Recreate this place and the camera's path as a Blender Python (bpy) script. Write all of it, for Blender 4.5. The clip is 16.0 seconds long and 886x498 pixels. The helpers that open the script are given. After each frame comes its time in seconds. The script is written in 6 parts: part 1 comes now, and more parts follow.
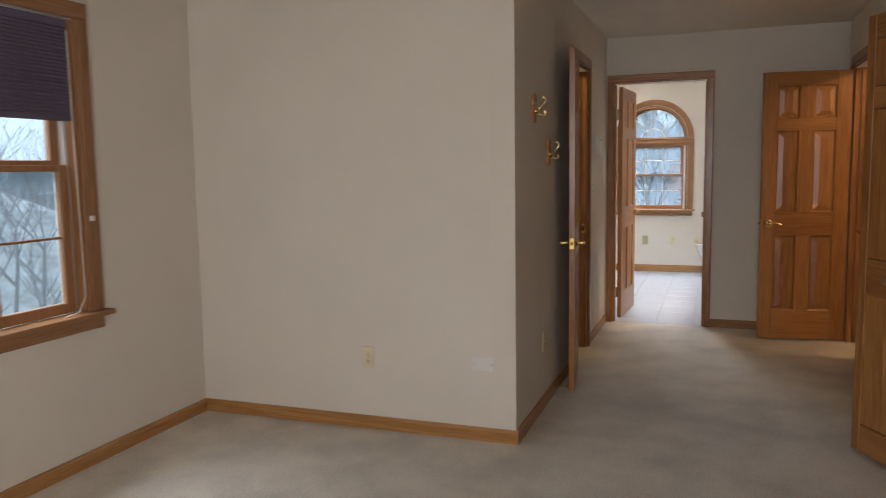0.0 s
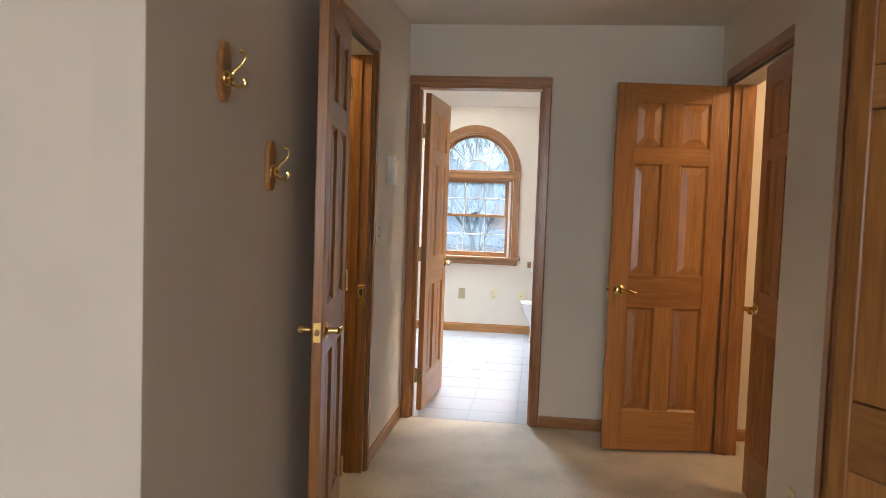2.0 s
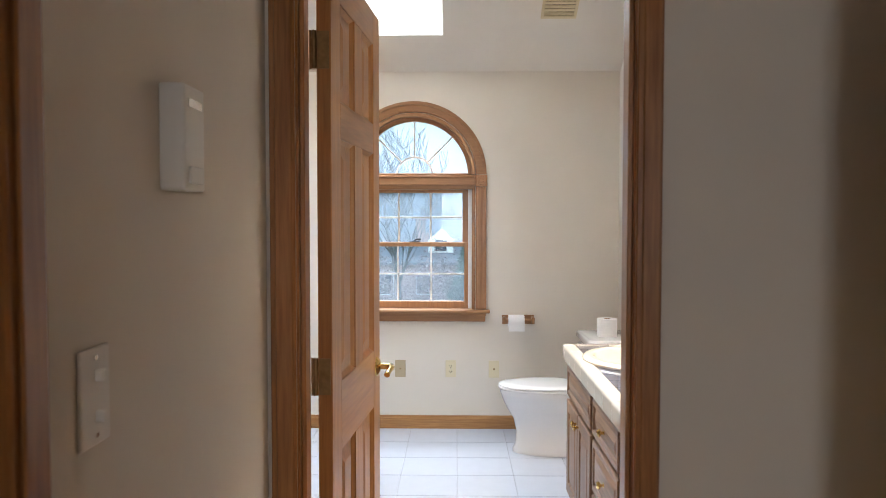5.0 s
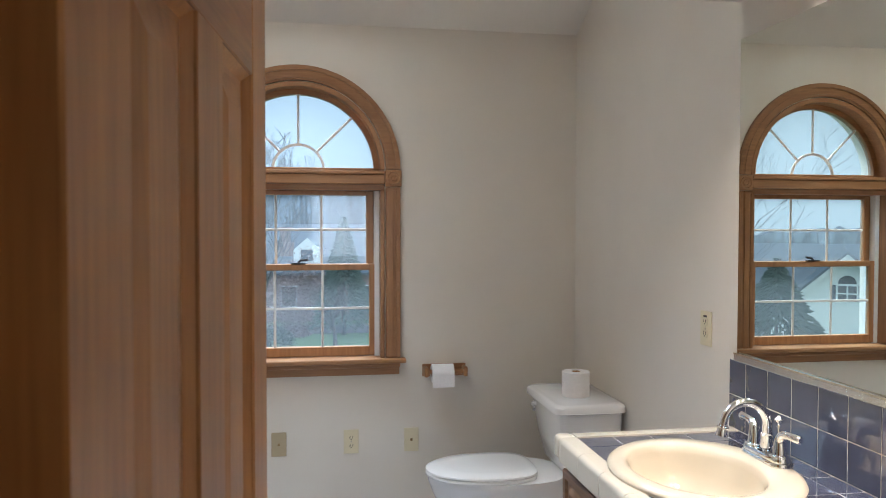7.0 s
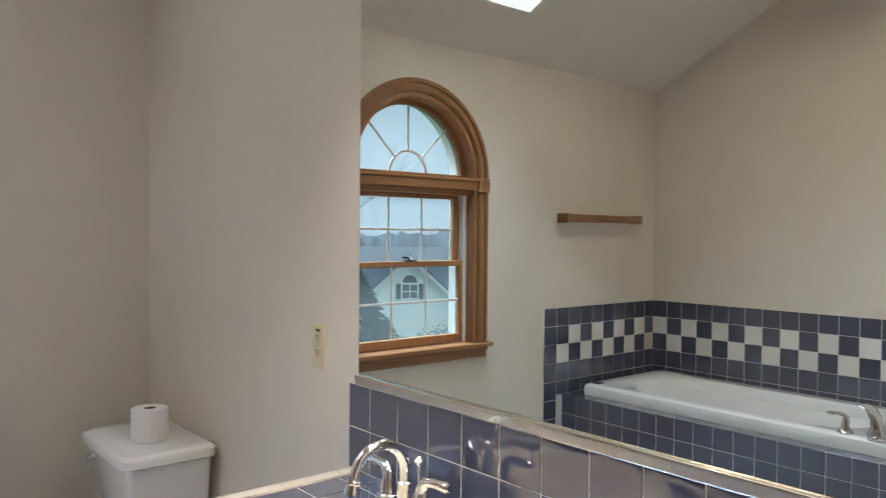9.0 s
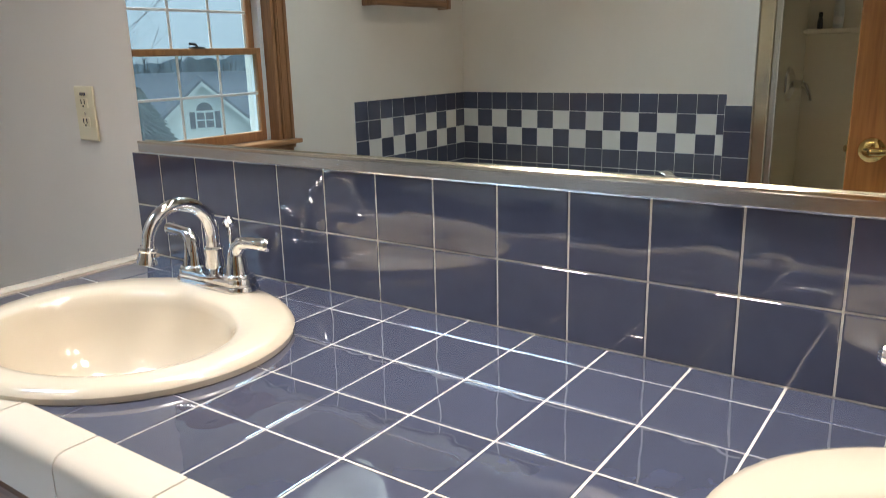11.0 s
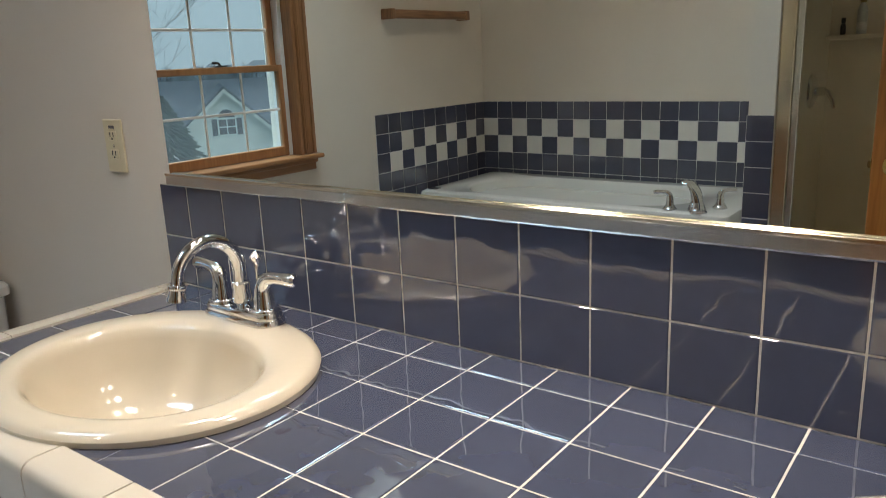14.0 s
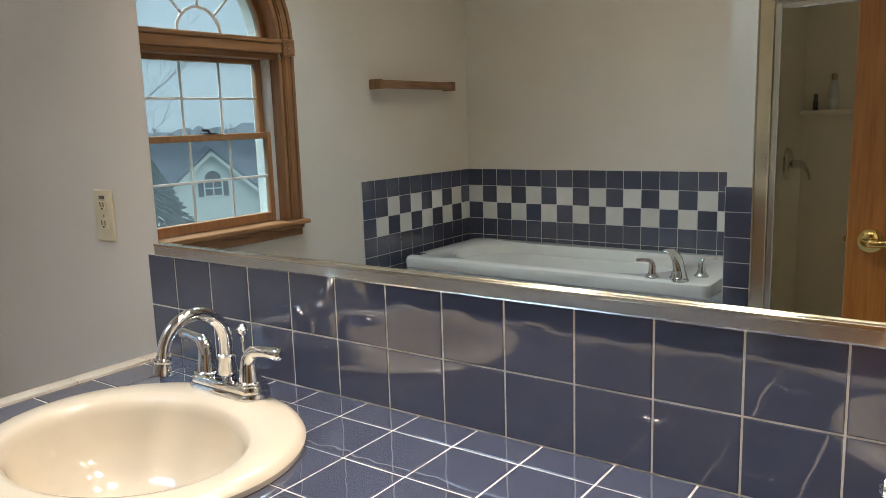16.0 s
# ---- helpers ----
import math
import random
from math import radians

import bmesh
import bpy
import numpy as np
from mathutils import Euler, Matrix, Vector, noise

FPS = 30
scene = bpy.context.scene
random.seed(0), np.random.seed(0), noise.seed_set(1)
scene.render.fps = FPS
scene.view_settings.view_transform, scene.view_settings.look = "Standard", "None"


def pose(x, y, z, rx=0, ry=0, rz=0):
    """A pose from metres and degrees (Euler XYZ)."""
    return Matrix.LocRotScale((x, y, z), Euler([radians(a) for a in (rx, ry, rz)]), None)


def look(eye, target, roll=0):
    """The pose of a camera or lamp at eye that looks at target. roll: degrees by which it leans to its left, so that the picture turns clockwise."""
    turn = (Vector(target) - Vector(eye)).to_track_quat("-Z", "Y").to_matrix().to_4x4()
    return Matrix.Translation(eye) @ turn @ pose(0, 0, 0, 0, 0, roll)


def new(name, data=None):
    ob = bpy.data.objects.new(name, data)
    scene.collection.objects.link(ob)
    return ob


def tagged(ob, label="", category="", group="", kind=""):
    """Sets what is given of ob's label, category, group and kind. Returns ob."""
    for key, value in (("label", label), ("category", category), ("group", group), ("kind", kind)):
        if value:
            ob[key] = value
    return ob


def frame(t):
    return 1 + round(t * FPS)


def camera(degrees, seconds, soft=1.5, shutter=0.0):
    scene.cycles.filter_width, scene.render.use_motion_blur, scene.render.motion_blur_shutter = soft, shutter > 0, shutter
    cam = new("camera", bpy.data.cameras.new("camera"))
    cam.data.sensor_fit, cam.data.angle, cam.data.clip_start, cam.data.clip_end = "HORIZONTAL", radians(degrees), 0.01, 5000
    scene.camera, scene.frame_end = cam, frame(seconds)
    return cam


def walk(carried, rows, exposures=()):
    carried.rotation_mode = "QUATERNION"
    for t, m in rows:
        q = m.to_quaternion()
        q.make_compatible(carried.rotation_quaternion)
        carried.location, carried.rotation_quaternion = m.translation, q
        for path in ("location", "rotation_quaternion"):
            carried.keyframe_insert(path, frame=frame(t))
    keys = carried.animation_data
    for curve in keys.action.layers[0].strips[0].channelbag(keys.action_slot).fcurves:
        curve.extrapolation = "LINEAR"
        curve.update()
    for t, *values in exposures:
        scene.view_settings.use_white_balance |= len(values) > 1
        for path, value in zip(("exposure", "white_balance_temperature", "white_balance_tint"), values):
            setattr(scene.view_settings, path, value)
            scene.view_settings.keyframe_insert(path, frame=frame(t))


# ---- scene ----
cam = camera(60.7, 16.0, soft=0.8, shutter=0.3)
PATH = [
    (0, (0.194, -1.066, 1.364), (-0.485, 0.803, 1.151), -0.9),
    (0.5, (0.143, -0.595, 1.348), (-0.363, 1.331, 1.165), -0.1),
    (1, (0.159, -0.067, 1.352), (-0.205, 1.893, 1.184), 0.7),
    (1.5, (0.129, 0.446, 1.348), (-0.155, 2.421, 1.2), 1.6),
    (2, (0.103, 0.963, 1.349), (-0.143, 2.944, 1.228), 2.0),
    (2.5, (0.04, 1.463, 1.357), (-0.173, 3.449, 1.262), 1.9),
    (3, (-0.013, 1.983, 1.359), (-0.197, 3.972, 1.258), 1.5),
    (3.5, (-0.093, 2.493, 1.334), (-0.242, 4.484, 1.218), 1.2),
    (4, (-0.152, 2.986, 1.349), (-0.27, 4.979, 1.23), 0.6),
    (4.2, (-0.17, 3.18, 1.37), (-0.27, 5.175, 1.259), 0.4),
    (6.3, (-0.458, 4.931, 1.41), (-0.321, 6.926, 1.345), 0.1),
    (6.5, (-0.44, 5.066, 1.412), (-0.257, 7.057, 1.341), 0.1),
    (7, (-0.472, 5.327, 1.42), (-0.152, 7.302, 1.364), 0.1),
    (7.5, (-0.411, 5.56, 1.398), (0.087, 7.497, 1.365), 0.5),
    (7.7, (-0.39, 5.628, 1.405), (0.223, 7.531, 1.372), 0.6),
    (8, (-0.377, 5.752, 1.393), (0.432, 7.581, 1.368), 1.5),
    (8.5, (-0.339, 5.825, 1.399), (0.766, 7.491, 1.371), 2.1),
    (9, (-0.257, 5.897, 1.389), (1.03, 7.427, 1.349), 0.5),
    (9.5, (-0.186, 5.932, 1.357), (1.261, 7.309, 1.253), -1.4),
    (10, (-0.125, 6.007, 1.287), (1.433, 7.237, 1.045), -2.4),
    (10.2, (-0.122, 6.027, 1.264), (1.453, 7.224, 0.967), -2.5),
    (12.3, (-0.107, 6.093, 1.155), (1.396, 7.205, 0.445), -0.9),
    (12.5, (-0.105, 6.094, 1.156), (1.383, 7.226, 0.446), -1.2),
    (13, (-0.11, 6.106, 1.176), (1.37, 7.27, 0.502), -1.8),
    (13.5, (-0.116, 6.092, 1.212), (1.391, 7.265, 0.617), -2.2),
    (14, (-0.122, 6.073, 1.249), (1.425, 7.242, 0.757), -2.5),
    (14.5, (-0.138, 6.061, 1.269), (1.437, 7.223, 0.855), -2.4),
    (15, (-0.133, 6.065, 1.269), (1.459, 7.219, 0.905), -2.3),
    (15.5, (-0.134, 6.062, 1.276), (1.466, 7.214, 0.938), -2.2),
    (16, (-0.135, 6.066, 1.273), (1.467, 7.217, 0.94), -1.8),
]
walk(cam, [(t, look(eye, target, roll)) for t, eye, target, roll in PATH], [(0, 1.7, 6650, 17), (0.5, 1.8, 6600, 16), (1.5, 2.05, 6600, 16), (2.5, 2.35, 6600, 16), (3.5, 2.3, 6500, 17), (4.2, 2.15, 6500, 17), (5.4, 1.75, 6450, 16), (6.5, 1.5, 6350, 16), (7.2, 1.05, 6350, 15), (8.2, 0.95, 6350, 17), (9.0, 1.05, 6400, 16), (10.2, 1.12, 6050, 15), (12.5, 0.3, 6700, 14), (13.5, 0.35, 6700, 13), (14.4, 0.6, 6500, 13), (15.0, 0.7, 6500, 14), (16, 0.75, 6500, 14)])


# ---- light ----
world = bpy.data.worlds.new("world")
scene.world = world
world.use_nodes = True
wn = world.node_tree.nodes
wl = world.node_tree.links
sky = wn.new("ShaderNodeTexSky")
sky.sky_type = 'NISHITA'
sky.sun_disc = False
sky.sun_elevation = radians(32)
sky.sun_rotation = radians(200)
sky.air_density, sky.dust_density, sky.ozone_density = 1.0, 9.0, 3.0
wn["Background"].inputs["Strength"].default_value = 0.15
cloud = wn.new("ShaderNodeMix")          # an even overcast laid over the clear sky
cloud.data_type = 'RGBA'
cloud.inputs[0].default_value = 0.8
cloud.inputs[7].default_value = (2.5, 2.95, 3.25, 1)
wl.new(sky.outputs["Color"], cloud.inputs[6])
wl.new(cloud.outputs[2], wn["Background"].inputs["Color"])


def lamp(name, kind, matrix, power, colour, size=0.1, size_y=None):
    d = bpy.data.lights.new(name, kind)
    d.energy, d.color = power, colour
    if kind == 'AREA':
        d.shape, d.size, d.size_y = 'RECTANGLE', size, size_y or size
    elif kind == 'SUN':
        d.angle = size
    else:
        d.shadow_soft_size = size
    ob = new(name, d)
    ob.matrix_world = matrix
    return ob


lamp("sun", 'SUN', look((0, 0, 20), (4, 12, 0)), 0.3, (1.0, 0.95, 0.88), radians(20))
DAY = (0.80, 0.90, 1.0)
# daylight standing outside the openings
lamp("bath_window_light", 'AREA', look((-0.58, 10.2, 3.3), (-0.58, 8.0, 0.7)), 50, DAY, 1.6, 1.2)
lamp("skylight_light", 'AREA', look((-0.6, 9.2, 4.9), (-1.5, 8.4, 1.5)), 720, (0.70, 0.87, 1.0), 4.0, 3.6)
lamp("bedroom_window_light", 'AREA', look((-3.6, 1.22, 2.9), (-1.5, 1.22, 0.5)), 29, DAY, 1.2, 1.2)
lamp("bedroom_rear_window_light", 'AREA', look((0.05, -3.62, 1.45), (0.05, -2, 1.35)), 19, (0.88, 0.93, 1.0), 1.4, 1.3)
WARM = (1.0, 0.72, 0.42)
lamp("dressing_room_bulb", 'POINT', pose(1.95, 4.45, 2.25), 5.5, WARM, 0.06)
lamp("linen_closet_bulb", 'POINT', pose(-1.15, 4.2, 2.2), 2.4, (1.0, 0.78, 0.40), 0.05)
for ly in (7.05, 6.52, 6.0):
    bulb = lamp("soffit_bulb", 'AREA', look((0.60, ly, 2.088), (0.60, ly, 0)), 2.3, (1.0, 0.90, 0.78), 0.17)
    bulb.data.shape = 'DISK'
    bulb.data.spread = radians(104)

# downlight in the slope over the tub, seen as a glow in the counter's glaze
tub_bulb = lamp("tub_downlight_bulb", 'AREA', look((-1.46, 7.47, 3.06), (-1.20, 7.47, 0)), 4.6, (1.0, 0.84, 0.68), 0.11)
tub_bulb.data.shape = 'DISK'
tub_bulb.data.spread = radians(150)

# ---- materials ----


def mat(name, base, rough=0.5, metal=0.0, grain=None, vary=0.12, bump=0.0, bscale=200.0, coat=0.0, stretch=(1, 1, 1), spec=0.5, rand=0.0, bdist=0.001, big=2.0, coat_rough=0.015, bdetail=4, coat_ior=1.5):
    """Principled surface with two scales of colour change (a fine one and a broad one), fine relief and a random shift per object."""
    m = bpy.data.materials.new(name)
    m.use_nodes = True
    nt = m.node_tree
    N, L = nt.nodes, nt.links
    p = N["Principled BSDF"]
    p.inputs["Roughness"].default_value = rough
    p.inputs["Metallic"].default_value = metal
    p.inputs["Coat Weight"].default_value = coat
    p.inputs["Coat Roughness"].default_value = coat_rough
    p.inputs["Coat IOR"].default_value = coat_ior
    p.inputs["Specular IOR Level"].default_value = spec
    tc = N.new("ShaderNodeTexCoord")
    oi = N.new("ShaderNodeObjectInfo")
    off = N.new("ShaderNodeVectorMath")
    off.operation = 'MULTIPLY_ADD'
    off.inputs[1].default_value = stretch
    comb = N.new("ShaderNodeCombineXYZ")
    mul = N.new("ShaderNodeMath")
    mul.operation = 'MULTIPLY'
    mul.inputs[1].default_value = 17.0
    L.new(oi.outputs["Random"], mul.inputs[0])
    for i in range(3):
        L.new(mul.outputs[0], comb.inputs[i])
    L.new(tc.outputs["Object"], off.inputs[0])
    L.new(comb.outputs[0], off.inputs[2])
    fine = N.new("ShaderNodeTexNoise")
    fine.inputs["Scale"].default_value = grain or 40.0
    fine.inputs["Detail"].default_value = 6
    broad = N.new("ShaderNodeTexNoise")
    broad.inputs["Scale"].default_value = big
    broad.inputs["Detail"].default_value = 3
    L.new(off.outputs[0], fine.inputs["Vector"])
    L.new(off.outputs[0], broad.inputs["Vector"])
    add = N.new("ShaderNodeMath")
    add.operation = 'ADD'
    L.new(fine.outputs["Fac"], add.inputs[0])
    L.new(broad.outputs["Fac"], add.inputs[1])
    ra = N.new("ShaderNodeMath")
    ra.operation = 'MULTIPLY_ADD'
    ra.inputs[1].default_value = rand
    L.new(oi.outputs["Random"], ra.inputs[0])
    L.new(add.outputs[0], ra.inputs[2])
    ramp = N.new("ShaderNodeMapRange")
    ramp.inputs["From Min"].default_value = 0.75
    ramp.inputs["From Max"].default_value = 1.25 + rand
    L.new(ra.outputs[0], ramp.inputs["Value"])
    mix = N.new("ShaderNodeMix")
    mix.data_type = 'RGBA'
    lo = [c * (1 - vary) for c in base]
    hi = [min(1, c * (1 + vary)) for c in base]
    mix.inputs[6].default_value = (*lo, 1)
    mix.inputs[7].default_value = (*hi, 1)
    L.new(ramp.outputs[0], mix.inputs[0])
    L.new(mix.outputs[2], p.inputs["Base Color"])
    if bump:
        bn = N.new("ShaderNodeTexNoise")
        bn.inputs["Scale"].default_value = bscale
        bn.inputs["Detail"].default_value = bdetail
        L.new(off.outputs[0], bn.inputs["Vector"])
        b = N.new("ShaderNodeBump")
        b.inputs["Strength"].default_value = bump
        b.inputs["Distance"].default_value = bdist
        L.new(bn.outputs["Fac"], b.inputs["Height"])
        L.new(b.outputs[0], p.inputs["Normal"])
        L.new(b.outputs[0], p.inputs["Coat Normal"])
    return m


def wood(name, dark, light, axis, rough=0.32, rings=1.0):
    """Stained wood: long streaks of grain along one axis, with cathedral figure, pores and a satin varnish."""
    m = bpy.data.materials.new(name)
    m.use_nodes = True
    N, L = m.node_tree.nodes, m.node_tree.links
    p = N["Principled BSDF"]
    tc = N.new("ShaderNodeTexCoord")
    oi = N.new("ShaderNodeObjectInfo")
    st = [9.0, 9.0, 9.0]
    st["xyz".index(axis)] = 0.55
    ma = N.new("ShaderNodeVectorMath")
    ma.operation = 'MULTIPLY_ADD'
    ma.inputs[1].default_value = st
    sc = N.new("ShaderNodeVectorMath")
    sc.operation = 'SCALE'
    sc.inputs[0].default_value = (31, 17, 23)
    L.new(oi.outputs["Random"], sc.inputs["Scale"])
    L.new(tc.outputs["Object"], ma.inputs[0])
    L.new(sc.outputs[0], ma.inputs[2])
    n1 = N.new("ShaderNodeTexNoise")
    n1.inputs["Scale"].default_value = 1.0 * rings
    n1.inputs["Detail"].default_value = 2
    n1.inputs["Distortion"].default_value = 0.6
    wv = N.new("ShaderNodeMath")
    wv.operation = 'MULTIPLY'
    wv.inputs[1].default_value = 26.0
    sn = N.new("ShaderNodeMath")
    sn.operation = 'SINE'
    n2 = N.new("ShaderNodeTexNoise")
    n2.inputs["Scale"].default_value = 14.0
    n2.inputs["Detail"].default_value = 5
    L.new(ma.outputs[0], n1.inputs["Vector"])
    L.new(ma.outputs[0], n2.inputs["Vector"])
    L.new(n1.outputs["Fac"], wv.inputs[0])
    L.new(wv.outputs[0], sn.inputs[0])
    a = N.new("ShaderNodeMath")
    a.operation = 'MULTIPLY_ADD'
    a.inputs[1].default_value = 0.10
    L.new(sn.outputs[0], a.inputs[0])
    L.new(n2.outputs["Fac"], a.inputs[2])
    a2 = N.new("ShaderNodeMath")
    a2.operation = 'MULTIPLY_ADD'
    a2.inputs[1].default_value = 0.30
    L.new(oi.outputs["Random"], a2.inputs[0])
    L.new(a.outputs[0], a2.inputs[2])
    mr = N.new("ShaderNodeMapRange")
    mr.inputs["From Min"].default_value = 0.30
    mr.inputs["From Max"].default_value = 1.0
    L.new(a2.outputs[0], mr.inputs["Value"])
    mix = N.new("ShaderNodeMix")
    mix.data_type = 'RGBA'
    mix.inputs[6].default_value = (*dark, 1)
    mix.inputs[7].default_value = (*light, 1)
    L.new(mr.outputs[0], mix.inputs[0])
    L.new(mix.outputs[2], p.inputs["Base Color"])
    p.inputs["Roughness"].default_value = rough
    p.inputs["Coat Weight"].default_value = 0.12
    p.inputs["Coat Roughness"].default_value = 0.18
    b = N.new("ShaderNodeBump")
    b.inputs["Strength"].default_value = 0.12
    b.inputs["Distance"].default_value = 0.001
    L.new(n2.outputs["Fac"], b.inputs["Height"])
    L.new(b.outputs[0], p.inputs["Normal"])
    return m


def glass_mat(name, tint=(0.85, 0.95, 1.0), haze_mix=0.0):
    m = bpy.data.materials.new(name)
    m.use_nodes = True
    N, L = m.node_tree.nodes, m.node_tree.links
    N.remove(N["Principled BSDF"])
    t = N.new("ShaderNodeBsdfTransparent")
    t.inputs[0].default_value = (*tint, 1)
    g = N.new("ShaderNodeBsdfGlossy")
    g.inputs["Roughness"].default_value = 0.02
    f = N.new("ShaderNodeFresnel")
    f.inputs["IOR"].default_value = 1.35
    mx = N.new("ShaderNodeMixShader")
    L.new(f.outputs[0], mx.inputs[0])
    L.new(t.outputs[0], mx.inputs[1])
    L.new(g.outputs[0], mx.inputs[2])
    # pale blue translucent share in the glass imitates outdoor haze over the view
    haze_glow = N.new("ShaderNodeBsdfTranslucent")
    haze_glow.inputs[0].default_value = (0.80, 0.90, 0.98, 1)
    film = N.new("ShaderNodeMixShader")
    film.inputs[0].default_value = haze_mix
    L.new(mx.outputs[0], film.inputs[1])
    L.new(haze_glow.outputs[0], film.inputs[2])
    L.new(film.outputs[0], N["Material Output"].inputs[0])
    return m


PAINT = mat("wall_paint", (0.715, 0.655, 0.57), 0.75, grain=3, vary=0.025, bump=0.15, bscale=260)
CEIL = mat("ceiling_paint", (0.74, 0.69, 0.61), 0.85, grain=4, vary=0.02, bump=0.25, bscale=180)
CARPET = mat("carpet", (0.70, 0.635, 0.545), 0.98, grain=110, vary=0.15, bump=1.0, bscale=240, spec=0.1, bdist=0.007, big=4.0)
DOORV = wood("door_wood_upright", (0.25, 0.092, 0.020), (0.445, 0.195, 0.052), 'z', 0.35)
DOORX = wood("door_wood_level", (0.25, 0.092, 0.020), (0.43, 0.188, 0.050), 'x')
TRIMV = wood("trim_wood_upright", (0.20, 0.075, 0.018), (0.43, 0.19, 0.058), 'z')
TRIMX = wood("trim_wood_level_x", (0.20, 0.075, 0.018), (0.43, 0.19, 0.058), 'x')
TRIMY = wood("trim_wood_level_y", (0.20, 0.075, 0.018), (0.43, 0.19, 0.058), 'y')
BASEX = wood("base_wood_x", (0.26, 0.11, 0.03), (0.52, 0.26, 0.085), 'x')
BASEY = wood("base_wood_y", (0.26, 0.11, 0.03), (0.52, 0.26, 0.085), 'y')
WINV = wood("window_wood_upright", (0.25, 0.112, 0.042), (0.40, 0.195, 0.080), 'z', 0.42)
WINX = wood("window_wood_level", (0.25, 0.112, 0.042), (0.40, 0.195, 0.080), 'x', 0.42)
WINY = wood("window_wood_level_y", (0.25, 0.112, 0.042), (0.40, 0.195, 0.080), 'y', 0.42)
PINEV = wood("bifold_pine", (0.24, 0.092, 0.022), (0.47, 0.215, 0.060), 'z', 0.4)
PINEX = wood("bifold_pine_level", (0.22, 0.085, 0.02), (0.42, 0.19, 0.055), 'x', 0.4)
OAKV = wood("oak_upright", (0.13, 0.060, 0.026), (0.36, 0.19, 0.092), 'z', 0.4, 1.6)
OAKY = wood("oak_level", (0.13, 0.060, 0.026), (0.36, 0.19, 0.092), 'y', 0.4, 1.6)
OAKX = wood("oak_level_x", (0.13, 0.060, 0.026), (0.36, 0.19, 0.092), 'x', 0.4, 1.6)
BLUE = mat("blue_glaze", (0.064, 0.073, 0.114), 0.02, spec=0.6, coat=1.0, grain=30, vary=0.10, bump=0.10, bscale=15, rand=0.5, bdist=0.01, coat_rough=0.0, bdetail=1.0, coat_ior=1.65)
WTILE = mat("white_glaze", (0.74, 0.73, 0.70), 0.12, coat=0.4, grain=20, vary=0.03, bump=0.06, bscale=9, rand=0.3, bdist=0.01)
CREAM = mat("cream_glaze", (0.65, 0.585, 0.48), 0.14, coat=0.5, grain=12, vary=0.03, bump=0.06, bscale=7, rand=0.3, bdist=0.01)
GROUT = mat("white_grout", (0.64, 0.60, 0.53), 0.9, grain=160, vary=0.10, bump=0.3, bscale=500)
FLOORGROUT = mat("pale_floor_grout", (0.42, 0.43, 0.45), 0.9, grain=160, vary=0.08, bump=0.3, bscale=500)
GREYGROUT = mat("grey_grout", (0.62, 0.62, 0.63), 0.9, grain=160, vary=0.10, bump=0.3, bscale=500)
FTILE = mat("floor_tile_glaze", (0.42, 0.44, 0.48), 0.28, grain=14, vary=0.05, bump=0.1, bscale=30, rand=0.5)
BISQUE = mat("bisque_china", (0.63, 0.555, 0.43), 0.10, coat=0.5, grain=6, vary=0.015)
CHINA = mat("white_china", (0.80, 0.79, 0.77), 0.10, coat=0.5, grain=6, vary=0.015)
ACRYL = mat("white_acrylic", (0.78, 0.79, 0.77), 0.14, coat=0.3, grain=6, vary=0.015)
FIBRE = mat("almond_fibreglass", (0.86, 0.77, 0.60), 0.22, grain=8, vary=0.02)
CHROME = mat("chrome", (0.82, 0.83, 0.85), 0.05, 1.0, grain=30, vary=0.02)
STEEL = mat("brushed_steel", (0.77, 0.76, 0.73), 0.22, 1.0, grain=60, vary=0.06, bump=0.05, bscale=300)
BRASS = mat("polished_brass", (0.80, 0.58, 0.22), 0.14, 1.0, grain=40, vary=0.08)
OLDBRASS = mat("dark_brass", (0.28, 0.19, 0.09), 0.35, 1.0, grain=60, vary=0.2)
PLATE = mat("almond_plastic", (0.70, 0.62, 0.42), 0.4, grain=10, vary=0.02)
WPLATE = mat("white_plastic", (0.76, 0.74, 0.69), 0.4, grain=10, vary=0.02)
DARK = mat("dark_slot", (0.02, 0.018, 0.015), 0.6, grain=10, vary=0.1)
BLACKP = mat("black_plastic", (0.02, 0.02, 0.022), 0.35, grain=10, vary=0.1)
PAPER = mat("tissue_paper", (0.82, 0.80, 0.78), 0.95, grain=120, vary=0.04, bump=0.4, bscale=300)
SHADE = mat("plum_blind_cloth", (0.13, 0.105, 0.155), 0.9, grain=200, vary=0.15, bump=0.3, bscale=600)
VINYL = mat("white_vinyl", (0.74, 0.74, 0.72), 0.4, grain=10, vary=0.03)
VENT = mat("yellowed_enamel", (0.66, 0.55, 0.33), 0.5, grain=10, vary=0.04)
CLOSET = mat("closet_paint", (0.66, 0.60, 0.42), 0.8, grain=4, vary=0.03, bump=0.2, bscale=200)
BOTTLE = mat("milky_bottle", (0.62, 0.63, 0.62), 0.3, grain=10, vary=0.03)
# window panes carry a little of the imitated haze
GLASS = glass_mat("window_glass", haze_mix=0.05)
SHOWERGLASS = glass_mat("shower_glass", (0.93, 0.92, 0.89))
GILT = mat("gilt_lip", (0.86, 0.78, 0.62), 0.16, 1.0, grain=40, vary=0.06)
MIRROR = mat("mirror_silver", (0.85, 0.865, 0.80), 0.0, 1.0, grain=2, vary=0.005)
GRASS = mat("lawn_grass", (0.10, 0.20, 0.09), 0.9, grain=3, vary=0.35, bump=0.6, bscale=12, big=0.15)
